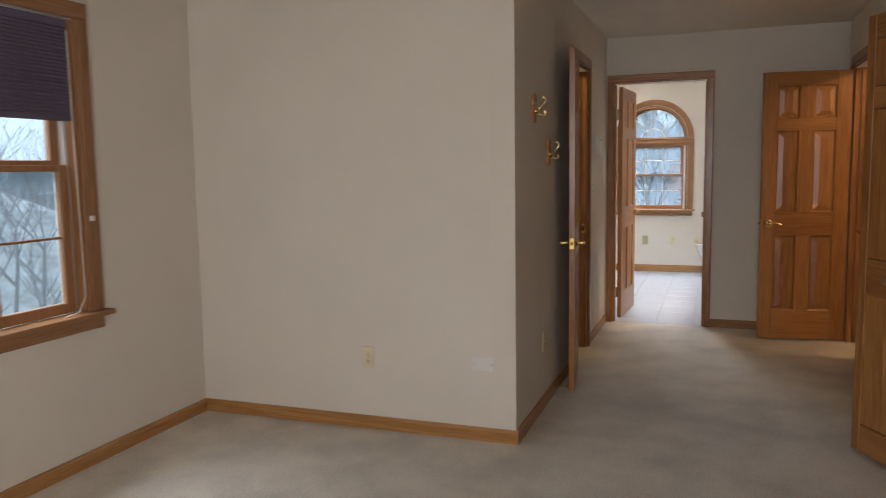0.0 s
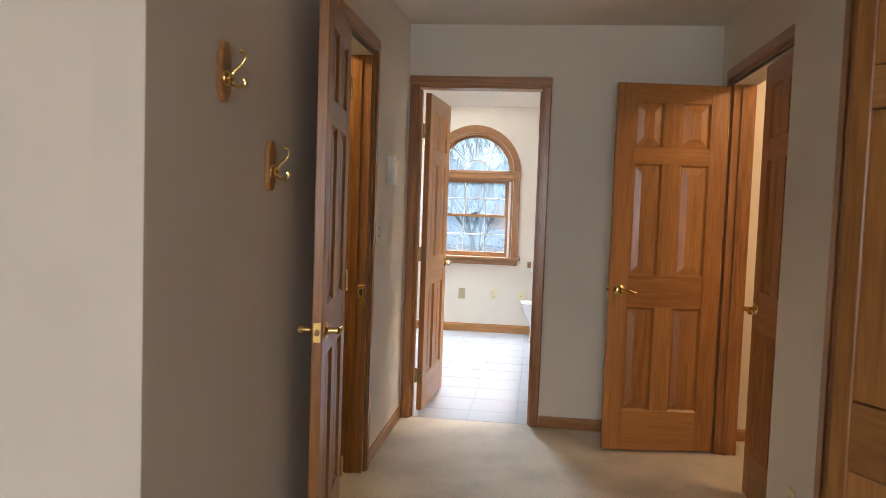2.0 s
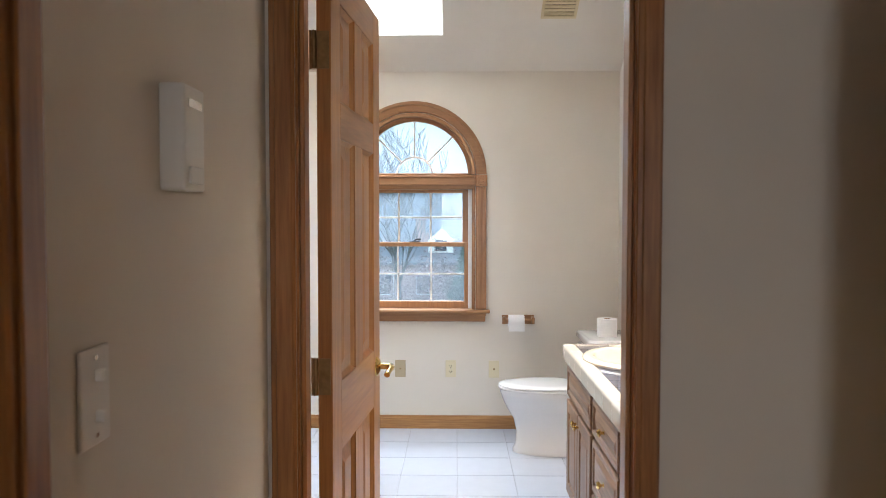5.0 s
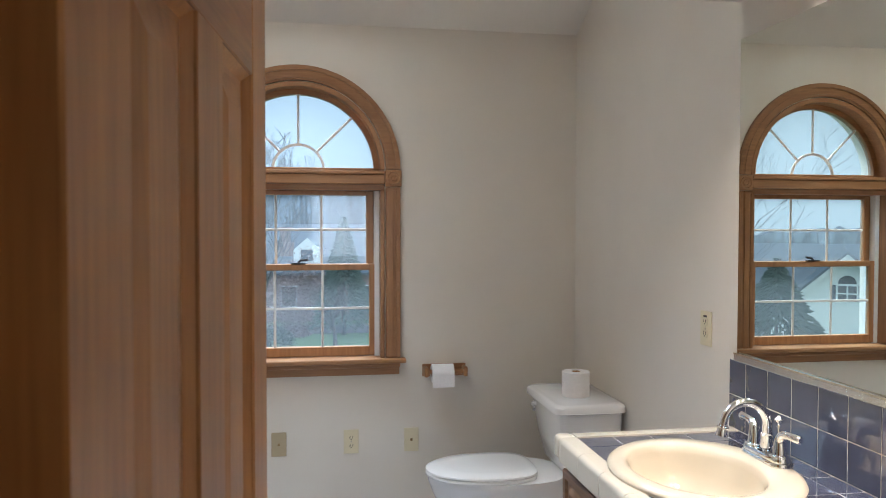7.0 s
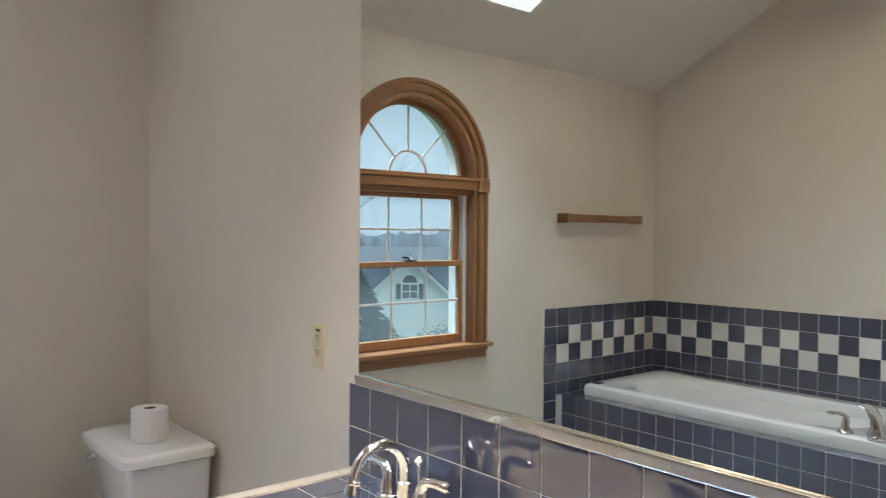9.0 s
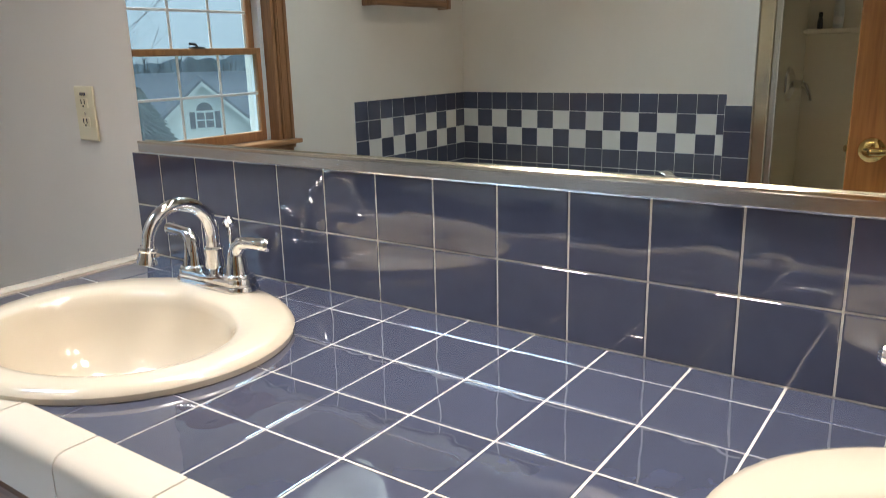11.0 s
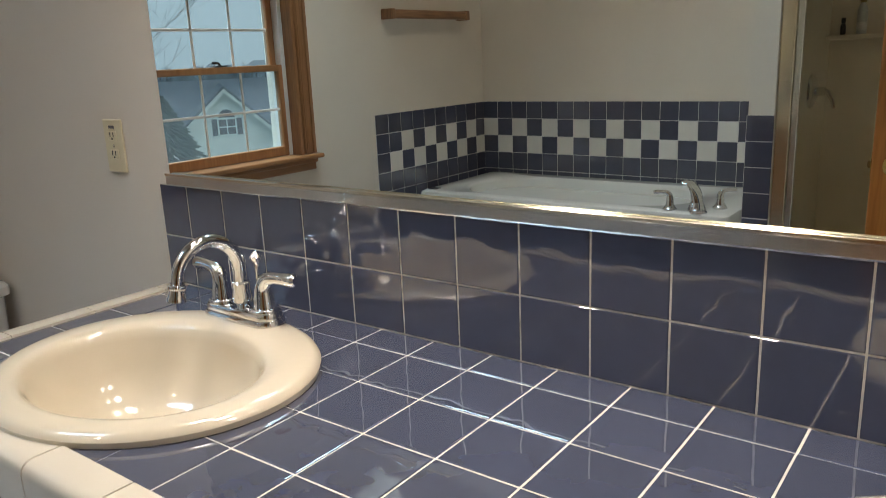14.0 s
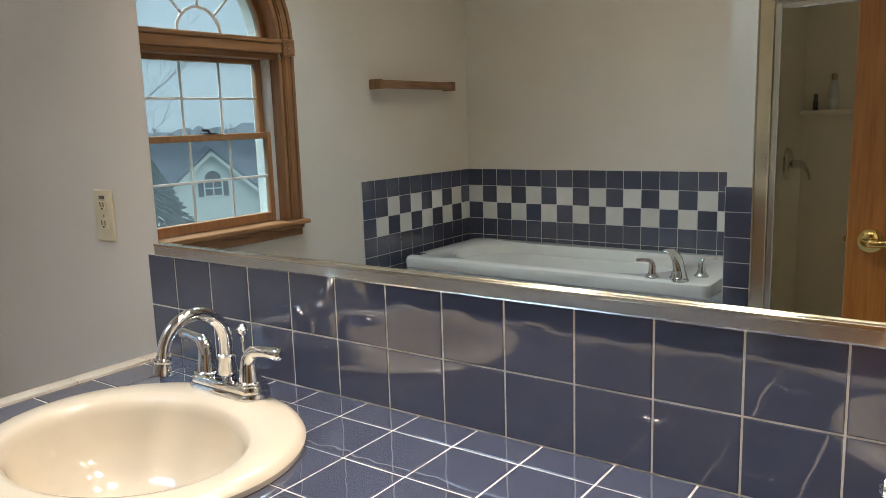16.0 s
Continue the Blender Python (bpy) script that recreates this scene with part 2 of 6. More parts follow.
BARK = mat("bare_bark", (0.085, 0.085, 0.095), 0.9, grain=20, vary=0.3, bump=0.5, bscale=30)
SIDING = mat("white_siding", (0.70, 0.76, 0.77), 0.6, grain=2, vary=0.04)
# brown brick, paled and greyed so that its colour holds some haze
BRICKH = mat("haze_paled_brick", (0.28, 0.205, 0.20), 0.85, grain=30, vary=0.3, bump=0.4, bscale=40)
SHINGLE = mat("grey_shingle", (0.125, 0.155, 0.195), 0.9, grain=15, vary=0.25, bump=0.4, bscale=20)
PANE = mat("dark_pane", (0.05, 0.06, 0.08), 0.15, grain=4, vary=0.2)
# blue-grey instead of bark brown: the haze of distance is in the colour
FARTWIG = mat("haze_tinted_twigs", (0.055, 0.068, 0.088), 0.95, grain=2, vary=0.3)
REDTWIG = mat("red_twigs", (0.30, 0.235, 0.245), 0.9, grain=20, vary=0.4, rand=0.5)
NEEDLE = mat("needles", (0.10, 0.15, 0.14), 0.85, grain=20, vary=0.4, rand=0.5)
# distance haze is painted into the hills' grey-blue base colour
HILL = mat("far_wood_haze_tint", (0.19, 0.24, 0.31), 0.95, grain=0.35, vary=0.45, big=0.05, stretch=(3, 3, 0.6))
LITTER = mat("leaf_litter", (0.22, 0.24, 0.24), 0.95, grain=1.5, vary=0.5, big=0.3)
TAN = mat("tan_plastic", (0.42, 0.33, 0.20), 0.4, grain=10, vary=0.03)
ROADM = mat("asphalt", (0.17, 0.17, 0.18), 0.9, grain=20, vary=0.2, big=0.5)

# ---- building helpers ----
ROOT = {}


def thing(name, label, category, base=(0, 0, 0), turn=0, group="", kind=""):
    ob = new(name)
    ob.empty_display_size = 0.05
    ob.matrix_basis = pose(*base, 0, 0, turn)
    ROOT[ob.name] = ob.matrix_basis.copy()
    return tagged(ob, label, category, group, kind)


def part(name, bm, material, parent=None, label="", local=False, smooth=False):
    """Links a bmesh as one mesh object; under a parent its world places are brought into the parent's own space."""
    me = bpy.data.meshes.new(name)
    if parent is not None and not local:
        bm.transform(ROOT[parent.name].inverted())
    bm.normal_update()
    bm.to_mesh(me)
    bm.free()
    me.materials.append(material)
    if smooth:
        me.polygons.foreach_set("use_smooth", [True] * len(me.polygons))
        me.set_sharp_from_angle(angle=radians(38))
    ob = new(name, me)
    if parent is not None:
        ob.parent = parent
        ROOT[ob.name] = ROOT[parent.name]
    if label:
        ob["label"] = label
    return ob


def whole(name, bm, material, label, category, group="", kind="", smooth=False):
    return tagged(part(name, bm, material, smooth=smooth), label, category, group, kind)


def struct(name, bm, material, label, category):
    return whole(name, bm, material, label, category, kind="structure")


def box(bm, lo, hi, bevel=0.0, seg=1):
    lo, hi = [min(a, b) for a, b in zip(lo, hi)], [max(a, b) for a, b in zip(lo, hi)]
    r = bmesh.ops.create_cube(bm, size=1.0)
    vs = r["verts"]
    bmesh.ops.scale(bm, vec=[b - a for a, b in zip(lo, hi)], verts=vs)
    bmesh.ops.translate(bm, vec=[(a + b) / 2 for a, b in zip(lo, hi)], verts=vs)
    if bevel:
        es = {e for v in vs for e in v.link_edges}
        bmesh.ops.bevel(bm, geom=list(es), offset=bevel, segments=seg, affect='EDGES', profile=0.5)
    return bm


def boxes(*items, bevel=0.0, seg=1):
    bm = bmesh.new()
    for lo, hi in items:
        box(bm, lo, hi, bevel, seg)
    return bm


def one(lo, hi, bevel=0.0, seg=1):
    return box(bmesh.new(), lo, hi, bevel, seg)


def rod(bm, a, b, r, seg=16, r2=None):
    a, b = Vector(a), Vector(b)
    q = (b - a).to_track_quat('Z', 'Y').to_matrix().to_4x4()
    bmesh.ops.create_cone(bm, cap_ends=True, segments=seg, radius1=r, radius2=r if r2 is None else r2, depth=(b - a).length,
                          matrix=Matrix.Translation((a + b) / 2) @ q)
    return bm


def lathe(bm, profile, m, seg=32, sx=1.0, sy=1.0):
    """Turns a profile of (radius, height) round z, then lays it by m."""
    rings = []
    for r, z in profile:
        if r < 1e-6:
            rings.append([bm.verts.new(m @ Vector((0, 0, z)))])
        else:
            rings.append([bm.verts.new(m @ Vector((r * sx * math.cos(2 * math.pi * i / seg), r * sy * math.sin(2 * math.pi * i / seg), z))) for i in range(seg)])
    for a, b in zip(rings, rings[1:]):
        for i in range(seg):
            j = (i + 1) % seg
            vs = [a[i % len(a)], a[j % len(a)], b[j % len(b)], b[i % len(b)]]
            vs = list(dict.fromkeys(vs))
            if len(vs) > 2:
                bm.faces.new(vs)
    return bm


def tube(bm, pts, r, seg=12, taper=None):
    """A round tube along points, with capped ends; taper gives a radius for each point."""
    pts = [Vector(p) for p in pts]
    rings = []
    up = None
    for i, p in enumerate(pts):
        d = (pts[min(i + 1, len(pts) - 1)] - pts[max(i - 1, 0)]).normalized()
        if up is None:
            up = d.orthogonal().normalized()
        up = (up - d * up.dot(d)).normalized()
        side = d.cross(up)
        rr = taper[i] if taper else r
        rings.append([bm.verts.new(p + rr * (math.cos(2 * math.pi * k / seg) * up + math.sin(2 * math.pi * k / seg) * side)) for k in range(seg)])
    for a, b in zip(rings, rings[1:]):
        for k in range(seg):
            bm.faces.new((a[k], a[(k + 1) % seg], b[(k + 1) % seg], b[k]))
    bm.faces.new(rings[0][::-1])
    bm.faces.new(rings[-1])
    return bm


def arc(c, r, a0, a1, n, u, v):
    c, u, v = Vector(c), Vector(u), Vector(v)
    return [c + r * (math.cos(radians(a0 + (a1 - a0) * i / n)) * u + math.sin(radians(a0 + (a1 - a0) * i / n)) * v) for i in range(n + 1)]


def prism(bm, poly, axis, a, b):
    """Extrudes a polygon of two coordinates along one axis from a to b."""
    k = "xyz".index(axis)

    def place(p, t):
        q = list(p)
        q.insert(k, t)
        return bm.verts.new(q)
    lo = [place(p, a) for p in poly]
    hi = [place(p, b) for p in poly]
    n = len(poly)
    bm.faces.new(lo)
    bm.faces.new(hi[::-1])
    for i in range(n):
        bm.faces.new((lo[i], hi[i], hi[(i + 1) % n], lo[(i + 1) % n]))
    bmesh.ops.recalc_face_normals(bm, faces=bm.faces)
    return bm


# ---- plan ----
HX0, HX1, HX2 = -0.715, 1.13, 0.978       # hall walls
HY0, HY1 = 2.455, 5.58                    # outer corner, end wall
BY0, BY1 = 5.70, 8.93                     # bathroom, door wall and window wall
BX0, BX1 = -2.632, 0.778                  # bathroom, tub wall and mirror wall
CZ = 2.43                                 # hall and bedroom ceiling
BLX = -2.55                               # bedroom window wall
DL, DR, DH = -0.662, 0.115, 2.068          # bathroom doorway


def slope(y):
    return 2.37 + 0.5 * (BY1 - y)

# ---- structure: bedroom and hall ----
struct("floor_carpet", one((-2.70, -3.7, -0.12), (3.02, 5.605, 0.0)), CARPET, "beige cut-pile carpet of bedroom and hall, lightly trodden", "floor")
struct("ceiling_hall", one((-2.70, -3.7, CZ), (3.02, 5.58, CZ + 0.12)), CEIL, "flat off-white painted ceiling over bedroom and hall", "ceiling")


def hole_wall(axis, t0, t1, a0, a1, z1, holes, z0=0.0):
    """Wall slab between t0 and t1 across one axis, running from a0 to a1 along the other, with square openings (b0, b1, lo, hi)."""
    bm = bmesh.new()

    def put(p, q, lo, hi):
        if q - p > 1e-4 and hi - lo > 1e-4:
            box(bm, (t0, p, lo) if axis == 'x' else (p, t0, lo), (t1, q, hi) if axis == 'x' else (q, t1, hi))
    at = a0
    for b0, b1, lo, hi in sorted(holes):
        put(at, b0, z0, z1)
        put(b0, b1, z0, lo)
        put(b0, b1, hi, z1)
        at = b1
    put(at, a1, z0, z1)
    return bm


struct("wall_bedroom_window", hole_wall('x', BLX - 0.15, BLX, -3.58, HY0 + 0.12, CZ, [(0.80, 1.645, 0.72, 2.06)]), PAINT, "cream painted bedroom wall round a wooden window", "wall")
struct("wall_bedroom_side", one((BLX, HY0, 0), (HX0 - 0.12, HY0 + 0.12, CZ)), PAINT, "cream painted bedroom wall with two outlets", "wall")
struct("wall_hall_left", hole_wall('x', HX0 - 0.12, HX0, HY0, HY1, CZ, [(3.97, 4.58, 0, 2.045)]), PAINT, "cream painted hall wall with hooks and a door", "wall")
struct("wall_hall_end", hole_wall('y', HY1, BY0, -2.80, 3.02, 4.05, [(DL, DR, 0, DH)]), PAINT, "cream painted wall round the bathroom doorway", "wall")
struct("wall_hall_right", hole_wall('x', HX1, HX1 + 0.12, 3.82, HY1, CZ, [(4.07, 5.30, 0, 2.045)]), PAINT, "cream painted hall wall round a double doorway", "wall")
struct("wall_closet_return", one((HX2 + 0.12, 3.70, 0), (3.02, 3.82, CZ)), PAINT, "cream painted return wall beside the closet", "wall")
struct("wall_closet_front", hole_wall('x', HX2, HX2 + 0.12, -3.58, 3.82, CZ, [(1.55, 3.25, 0, 2.03)]), PAINT, "cream painted wall round the folding closet doors", "wall")
struct("wall_closet_back", one((1.78, 1.3, 0), (1.90, 3.70, CZ)), PAINT, "plain closet back wall", "wall")
struct("wall_closet_side", one((HX2 + 0.12, 1.18, 0), (1.90, 1.30, CZ)), PAINT, "plain closet side wall", "wall")
struct("wall_bedroom_rear", hole_wall('y', -3.70, -3.58, -2.70, HX2 + 0.12, CZ, [(-0.7, 1.0 - 0.2, 0.75, 2.1)]), PAINT, "plain cream bedroom wall", "wall")
struct("wall_dressing_far", one((2.90, 3.82, 0), (3.02, 5.58, CZ)), PAINT, "cream painted dressing room wall under warm light", "wall")
struct("wall_linen_back", one((-1.72, HY0 + 0.12, 0), (-1.60, 5.58, CZ)), CLOSET, "yellowish painted linen closet back wall", "wall")
struct("wall_linen_near", one((-1.60, 3.20, 0), (HX0 - 0.12, 3.30, CZ)), CLOSET, "yellowish painted linen closet side wall", "wall")
struct("wall_linen_far", one((-1.60, 5.45, 0), (HX0 - 0.12, 5.57, CZ)), CLOSET, "yellowish painted linen closet side wall", "wall")

# ---- structure: bathroom ----
XC, SPR, RO, RI = -0.575, 1.695, 0.480, 0.405   # arched window: middle, spring line, casing radius, opening radius
WS = 0.775                                      # window opening's foot


def arched_wall():
    bm = bmesh.new()
    y0, y1, top = BY1, BY1 + 0.22, 2.46
    xl, xr = XC - RI, XC + RI
    box(bm, (-2.80, y0, 0), (xl, y1, top))
    box(bm, (xr, y0, 0), (0.90, y1, top))
    box(bm, (xl, y0, 0), (xr, y1, WS))
    n = 28
    xs = [XC - RI * math.cos(math.pi * i / n) for i in range(n + 1)]
    zs = [SPR + RI * math.sin(math.pi * i / n) for i in range(n + 1)]
    for i in range(n):
        a, b = (xs[i], zs[i]), (xs[i + 1], zs[i + 1])
        for y, flip in ((y0, False), (y1, True)):
            vs = [bm.verts.new((a[0], y, a[1])), bm.verts.new((b[0], y, b[1])), bm.verts.new((b[0], y, top)), bm.verts.new((a[0], y, top))]
            bm.faces.new(vs[::-1] if flip else vs)
        vs = [bm.verts.new((a[0], y0, a[1])), bm.verts.new((a[0], y1, a[1])), bm.verts.new((b[0], y1, b[1])), bm.verts.new((b[0], y0, b[1]))]
        bm.faces.new(vs)
    return bm


struct("wall_bath_window", arched_wall(), PAINT, "cream painted bathroom wall round an arched window", "wall")
side = [(BY0, 0), (BY1, 0), (BY1, slope(BY1)), (BY0, slope(BY0))]
struct("wall_bath_mirror", prism(bmesh.new(), side, 'x', BX1, BX1 + 0.12), PAINT, "cream painted bathroom wall behind the vanity", "wall")
struct("wall_bath_tub", prism(bmesh.new(), side, 'x', BX0 - 0.12, BX0), PAINT, "cream painted bathroom wall behind the tub", "wall")
SKX0, SKX1, SKY0, SKY1 = -1.05, -0.378, 7.60, 8.61
bm = bmesh.new()
for x0, x1, y0, y1 in ((-2.80, SKX0, BY0, BY1 + 0.22), (SKX1, 0.90, BY0, BY1 + 0.22), (SKX0, SKX1, BY0, SKY0), (SKX0, SKX1, SKY1, BY1 + 0.22)):
    prism(bm, [(y0, slope(y0)), (y1, slope(y1)), (y1, slope(y1) + 0.14), (y0, slope(y0) + 0.14)], 'x', x0, x1)
struct("ceiling_bath", bm, CEIL, "sloped white painted bathroom ceiling with a skylight opening", "ceiling")
bm = bmesh.new()
for x0, x1 in ((SKX0 - 0.06, SKX0), (SKX1, SKX1 + 0.06)):
    prism(bm, [(SKY0, slope(SKY0) + 0.14), (SKY1, slope(SKY1) + 0.14), (SKY1, slope(SKY1) + 0.42), (SKY0, slope(SKY0) + 0.42)], 'x', x0, x1)
for y0, y1 in ((SKY0 - 0.06, SKY0), (SKY1, SKY1 + 0.06)):
    prism(bm, [(y0, slope(y0) + 0.14), (y1, slope(y1) + 0.14), (y1, slope(y1) + 0.42), (y0, slope(y0) + 0.42)], 'x', SKX0 - 0.06, SKX1 + 0.06)
sk = thing("window_skylight", "fixed skylight in a white shaft in the sloped ceiling", "skylight", ((SKX0 + SKX1) / 2, 8.1, slope(8.1) + 0.14), kind="structure")
part("shaft", bm, CEIL, sk)
bm = bmesh.new()
prism(bm, [(SKY0, slope(SKY0) + 0.40), (SKY1, slope(SKY1) + 0.40), (SKY1, slope(SKY1) + 0.408), (SKY0, slope(SKY0) + 0.408)], 'x', SKX0, SKX1)
part("pane", bm, GLASS, sk).visible_shadow = False
bm = bmesh.new()
for x0, x1, y0, y1 in ((SKX0 + 0.001, SKX0 + 0.03, SKY0, SKY1), (SKX1 - 0.03, SKX1 - 0.001, SKY0, SKY1), (SKX0 + 0.03, SKX1 - 0.03, SKY0, SKY0 + 0.04), (SKX0 + 0.03, SKX1 - 0.03, SKY1 - 0.04, SKY1)):
    prism(bm, [(y0, slope(y0) + 0.36), (y1, slope(y1) + 0.36), (y1, slope(y1) + 0.398), (y0, slope(y0) + 0.398)], 'x', x0, x1)
part("sash", bm, WINX, sk, "wooden sash")
struct("soffit", one((0.48, BY0, 2.10), (BX1, 7.455, 2.46), 0.003), CEIL, "white painted soffit over the vanity mirror", "soffit")
bath_floor = struct("floor_bath", one((-2.80, 5.605, -0.12), (0.90, 9.15, -0.006)), FLOORGROUT, "bathroom floor of pale square tiles in grey grout", "floor")
struct("wall_pier", prism(bmesh.new(), [(6.865, 0), (6.97, 0), (6.97, slope(6.97)), (6.865, slope(6.865))], "x", BX0, -1.70), PAINT, "white partition between bathtub and shower", "wall")

# ---- trim ----


def casing(name, axis, face, out, a0, a1, top, label, width=0.066, th=0.016):
    """Door casing on one wall face: two legs and a head with a moulded outer bead; a0..a1 is the opening."""
    c = thing(name, label, "door casing", (face, a0, 0) if axis == 'x' else (a0, face, 0), kind="structure")

    def bar(nm, p, q, lo, hi, material):
        bm = bmesh.new()
        for d0, d1, inset in ((0.0, th, 0.0), (th, th + 0.006, 0.012)):
            f0, f1 = face + out * (d0 if d0 else 0.0005), face + out * d1
            if hi - lo > q - p:
                box(bm, (f0, p + inset, lo) if axis == 'x' else (p + inset, f0, lo), (f1, q - inset * 0.4, hi) if axis == 'x' else (q - inset * 0.4, f1, hi), 0.003)
            else:
                box(bm, (f0, p, lo + inset * 0.4) if axis == 'x' else (p, f0, lo + inset * 0.4), (f1, q, hi - inset) if axis == 'x' else (q, f1, hi - inset), 0.003)
        part(nm, bm, material, c)
    if a0 is not None:
        bar("leg", a0 - width, a0 - 0.004, 0, top + 0.004, TRIMV)
    bar("leg", a1 + 0.004, a1 + width, 0, top + 0.004, TRIMV)
    bar("head", a0 - width, a1 + width, top + 0.0045, top + width + 0.004, TRIMY if axis == 'x' else TRIMX)
    return c


def jamb(name, axis, t0, t1, a0, a1, top, label, stop=None):
    """Lining of an opening through a wall, with a stop bead."""
    j = thing(name, label, "door jamb", (t0, a0, 0) if axis == 'x' else (a0, t0, 0), kind="structure")

    def bar(nm, p, q, lo, hi, m, u0=t0, u1=t1):
        part(nm, one((u0, p, lo) if axis == 'x' else (p, u0, lo), (u1, q, hi) if axis == 'x' else (q, u1, hi), 0.002), m, j)
    bar("side", a0 + 0.0005, a0 + 0.018, 0, top - 0.018, TRIMV)
    bar("side", a1 - 0.018, a1 - 0.0005, 0, top - 0.018, TRIMV)
    bar("head", a0 + 0.0005, a1 - 0.0005, top - 0.0178, top - 0.0005, TRIMY if axis == 'x' else TRIMX)
    if stop:
        bar("stop", a0 + 0.018, a0 + 0.029, 0, top - 0.03, TRIMV, *stop)
        bar("stop", a1 - 0.029, a1 - 0.018, 0, top - 0.03, TRIMV, *stop)
    return j


casing("door_casing_bath", 'y', HY1, -1, -0.644, 0.094, 2.055, "stained wooden casing round the bathroom doorway", 0.060)
jamb("door_jamb_bath", 'y', HY1, BY0, DL, DR, DH, "stained wooden jamb of the bathroom doorway", (5.60, 5.655))
casing("door_casing_linen", 'x', HX0, 1, 3.97, 4.58, DH, "stained wooden casing round the linen closet doorway")
lj = jamb("door_jamb_linen", 'x', HX0 - 0.12, HX0, 3.97, 4.58, DH, "stained wooden jamb with a brass strike plate", (-0.80, -0.76))
bm = one((-0.757, 4.5585, 0.865), (-0.722, 4.5615, 0.935), 0.001)
sp = part("strike_plate", bm, BRASS, lj, "brass strike plate")
part("latch_hole", one((-0.748, 4.5575, 0.885), (-0.733, 4.5584, 0.915)), DARK, sp)
casing("door_casing_double", 'x', HX1, -1, 4.07, 5.30, DH, "stained wooden casing round the double doorway")
jamb("door_jamb_double", 'x', HX1, HX1 + 0.12, 4.07, 5.30, DH, "stained wooden jamb of the double doorway", (1.172, 1.20))
casing("door_casing_closet", 'x', HX2, -1, 1.55, 3.25, 2.03, "stained wooden casing round the folding doors")


def base(p, q, out):
    """Wooden baseboard between two floor points, standing out from its wall towards out, with an eased top."""
    bm = bmesh.new()
    p, q = Vector((*p, 0)), Vector((*q, 0))
    o = Vector((*out, 0))
    k = 1.0 if min(p[1], q[1]) > 5.7 else 0.78
    prof = [(0.0005, 0), (0.013, 0), (0.013, 0.068 * k), (0.009, 0.078 * k), (0.007, 0.086 * k), (0.0005, 0.088 * k)]
    a = [bm.verts.new(p + o * d + Vector((0, 0, z))) for d, z in prof]
    b = [bm.verts.new(q + o * d + Vector((0, 0, z))) for d, z in prof]
    n = len(prof)
    bm.faces.new(a)
    bm.faces.new(b[::-1])
    for i in range(n):
        bm.faces.new((a[i], b[i], b[(i + 1) % n], a[(i + 1) % n]))
    bmesh.ops.recalc_face_normals(bm, faces=bm.faces)
    struct("baseboard", bm, BASEX if abs(out[1]) else BASEY, "honey-stained wooden baseboard along the wall", "baseboard")


base((BLX, -3.58), (BLX, HY0), (1, 0))
base((BLX + 0.013, HY0), (HX0 + 0.013, HY0), (0, -1))
base((HX0, HY0), (HX0, 3.903), (1, 0))
base((HX0, 4.647), (HX0, HY1), (1, 0))
base((0.156, HY1), (HX1, HY1), (0, -1))
base((HX1, 5.367), (HX1, HY1 - 0.013), (-1, 0))
base((HX1, 3.82), (HX1, 4.003), (-1, 0))
base((HX2, 3.317), (HX2, 3.82), (-1, 0))
base((2.90, 3.82), (2.90, 5.58), (-1, 0))
base((1.25, 5.58), (2.887, 5.58), (0, -1))
base((-1.525, BY1), (0.765, BY1), (0, -1))
base((BX1, 7.50), (BX1, BY1 - 0.013), (-1, 0))

# ---- doors ----


def lever(parent, x, z, y, side, toward, material=BRASS):
    """Lever set on one face of a door, in the door's own space: rose, neck and curved lever."""
    bm = bmesh.new()
    m = Matrix.Translation((x, y, z)) @ Matrix.Rotation(radians(-90 * side), 4, 'X')
    lathe(bm, [(0.0, 0.014), (0.016, 0.013), (0.024, 0.009), (0.031, 0.004), (0.032, 0.0), (0.0, 0.0)], m, 28)
    rose = part("rose", bm, material, parent, "polished brass rose", True, True)
    bm = bmesh.new()
    s = side
    rod(bm, (x, y + s * 0.011, z), (x, y + s * 0.045, z), 0.010, 16)
    pts = [(x, y + s * 0.045, z), (x + toward * 0.02, y + s * 0.052, z + 0.001), (x + toward * 0.042, y + s * 0.053, z + 0.003), (x + toward * 0.064, y + s * 0.050, z - 0.003), (x + toward * 0.082, y + s * 0.047, z - 0.010)]
    tube(bm, pts, 0.008, 12, [0.012, 0.011, 0.009, 0.008, 0.0095])
    part("lever", bm, material, parent, "polished brass lever", True, True)
    return rose


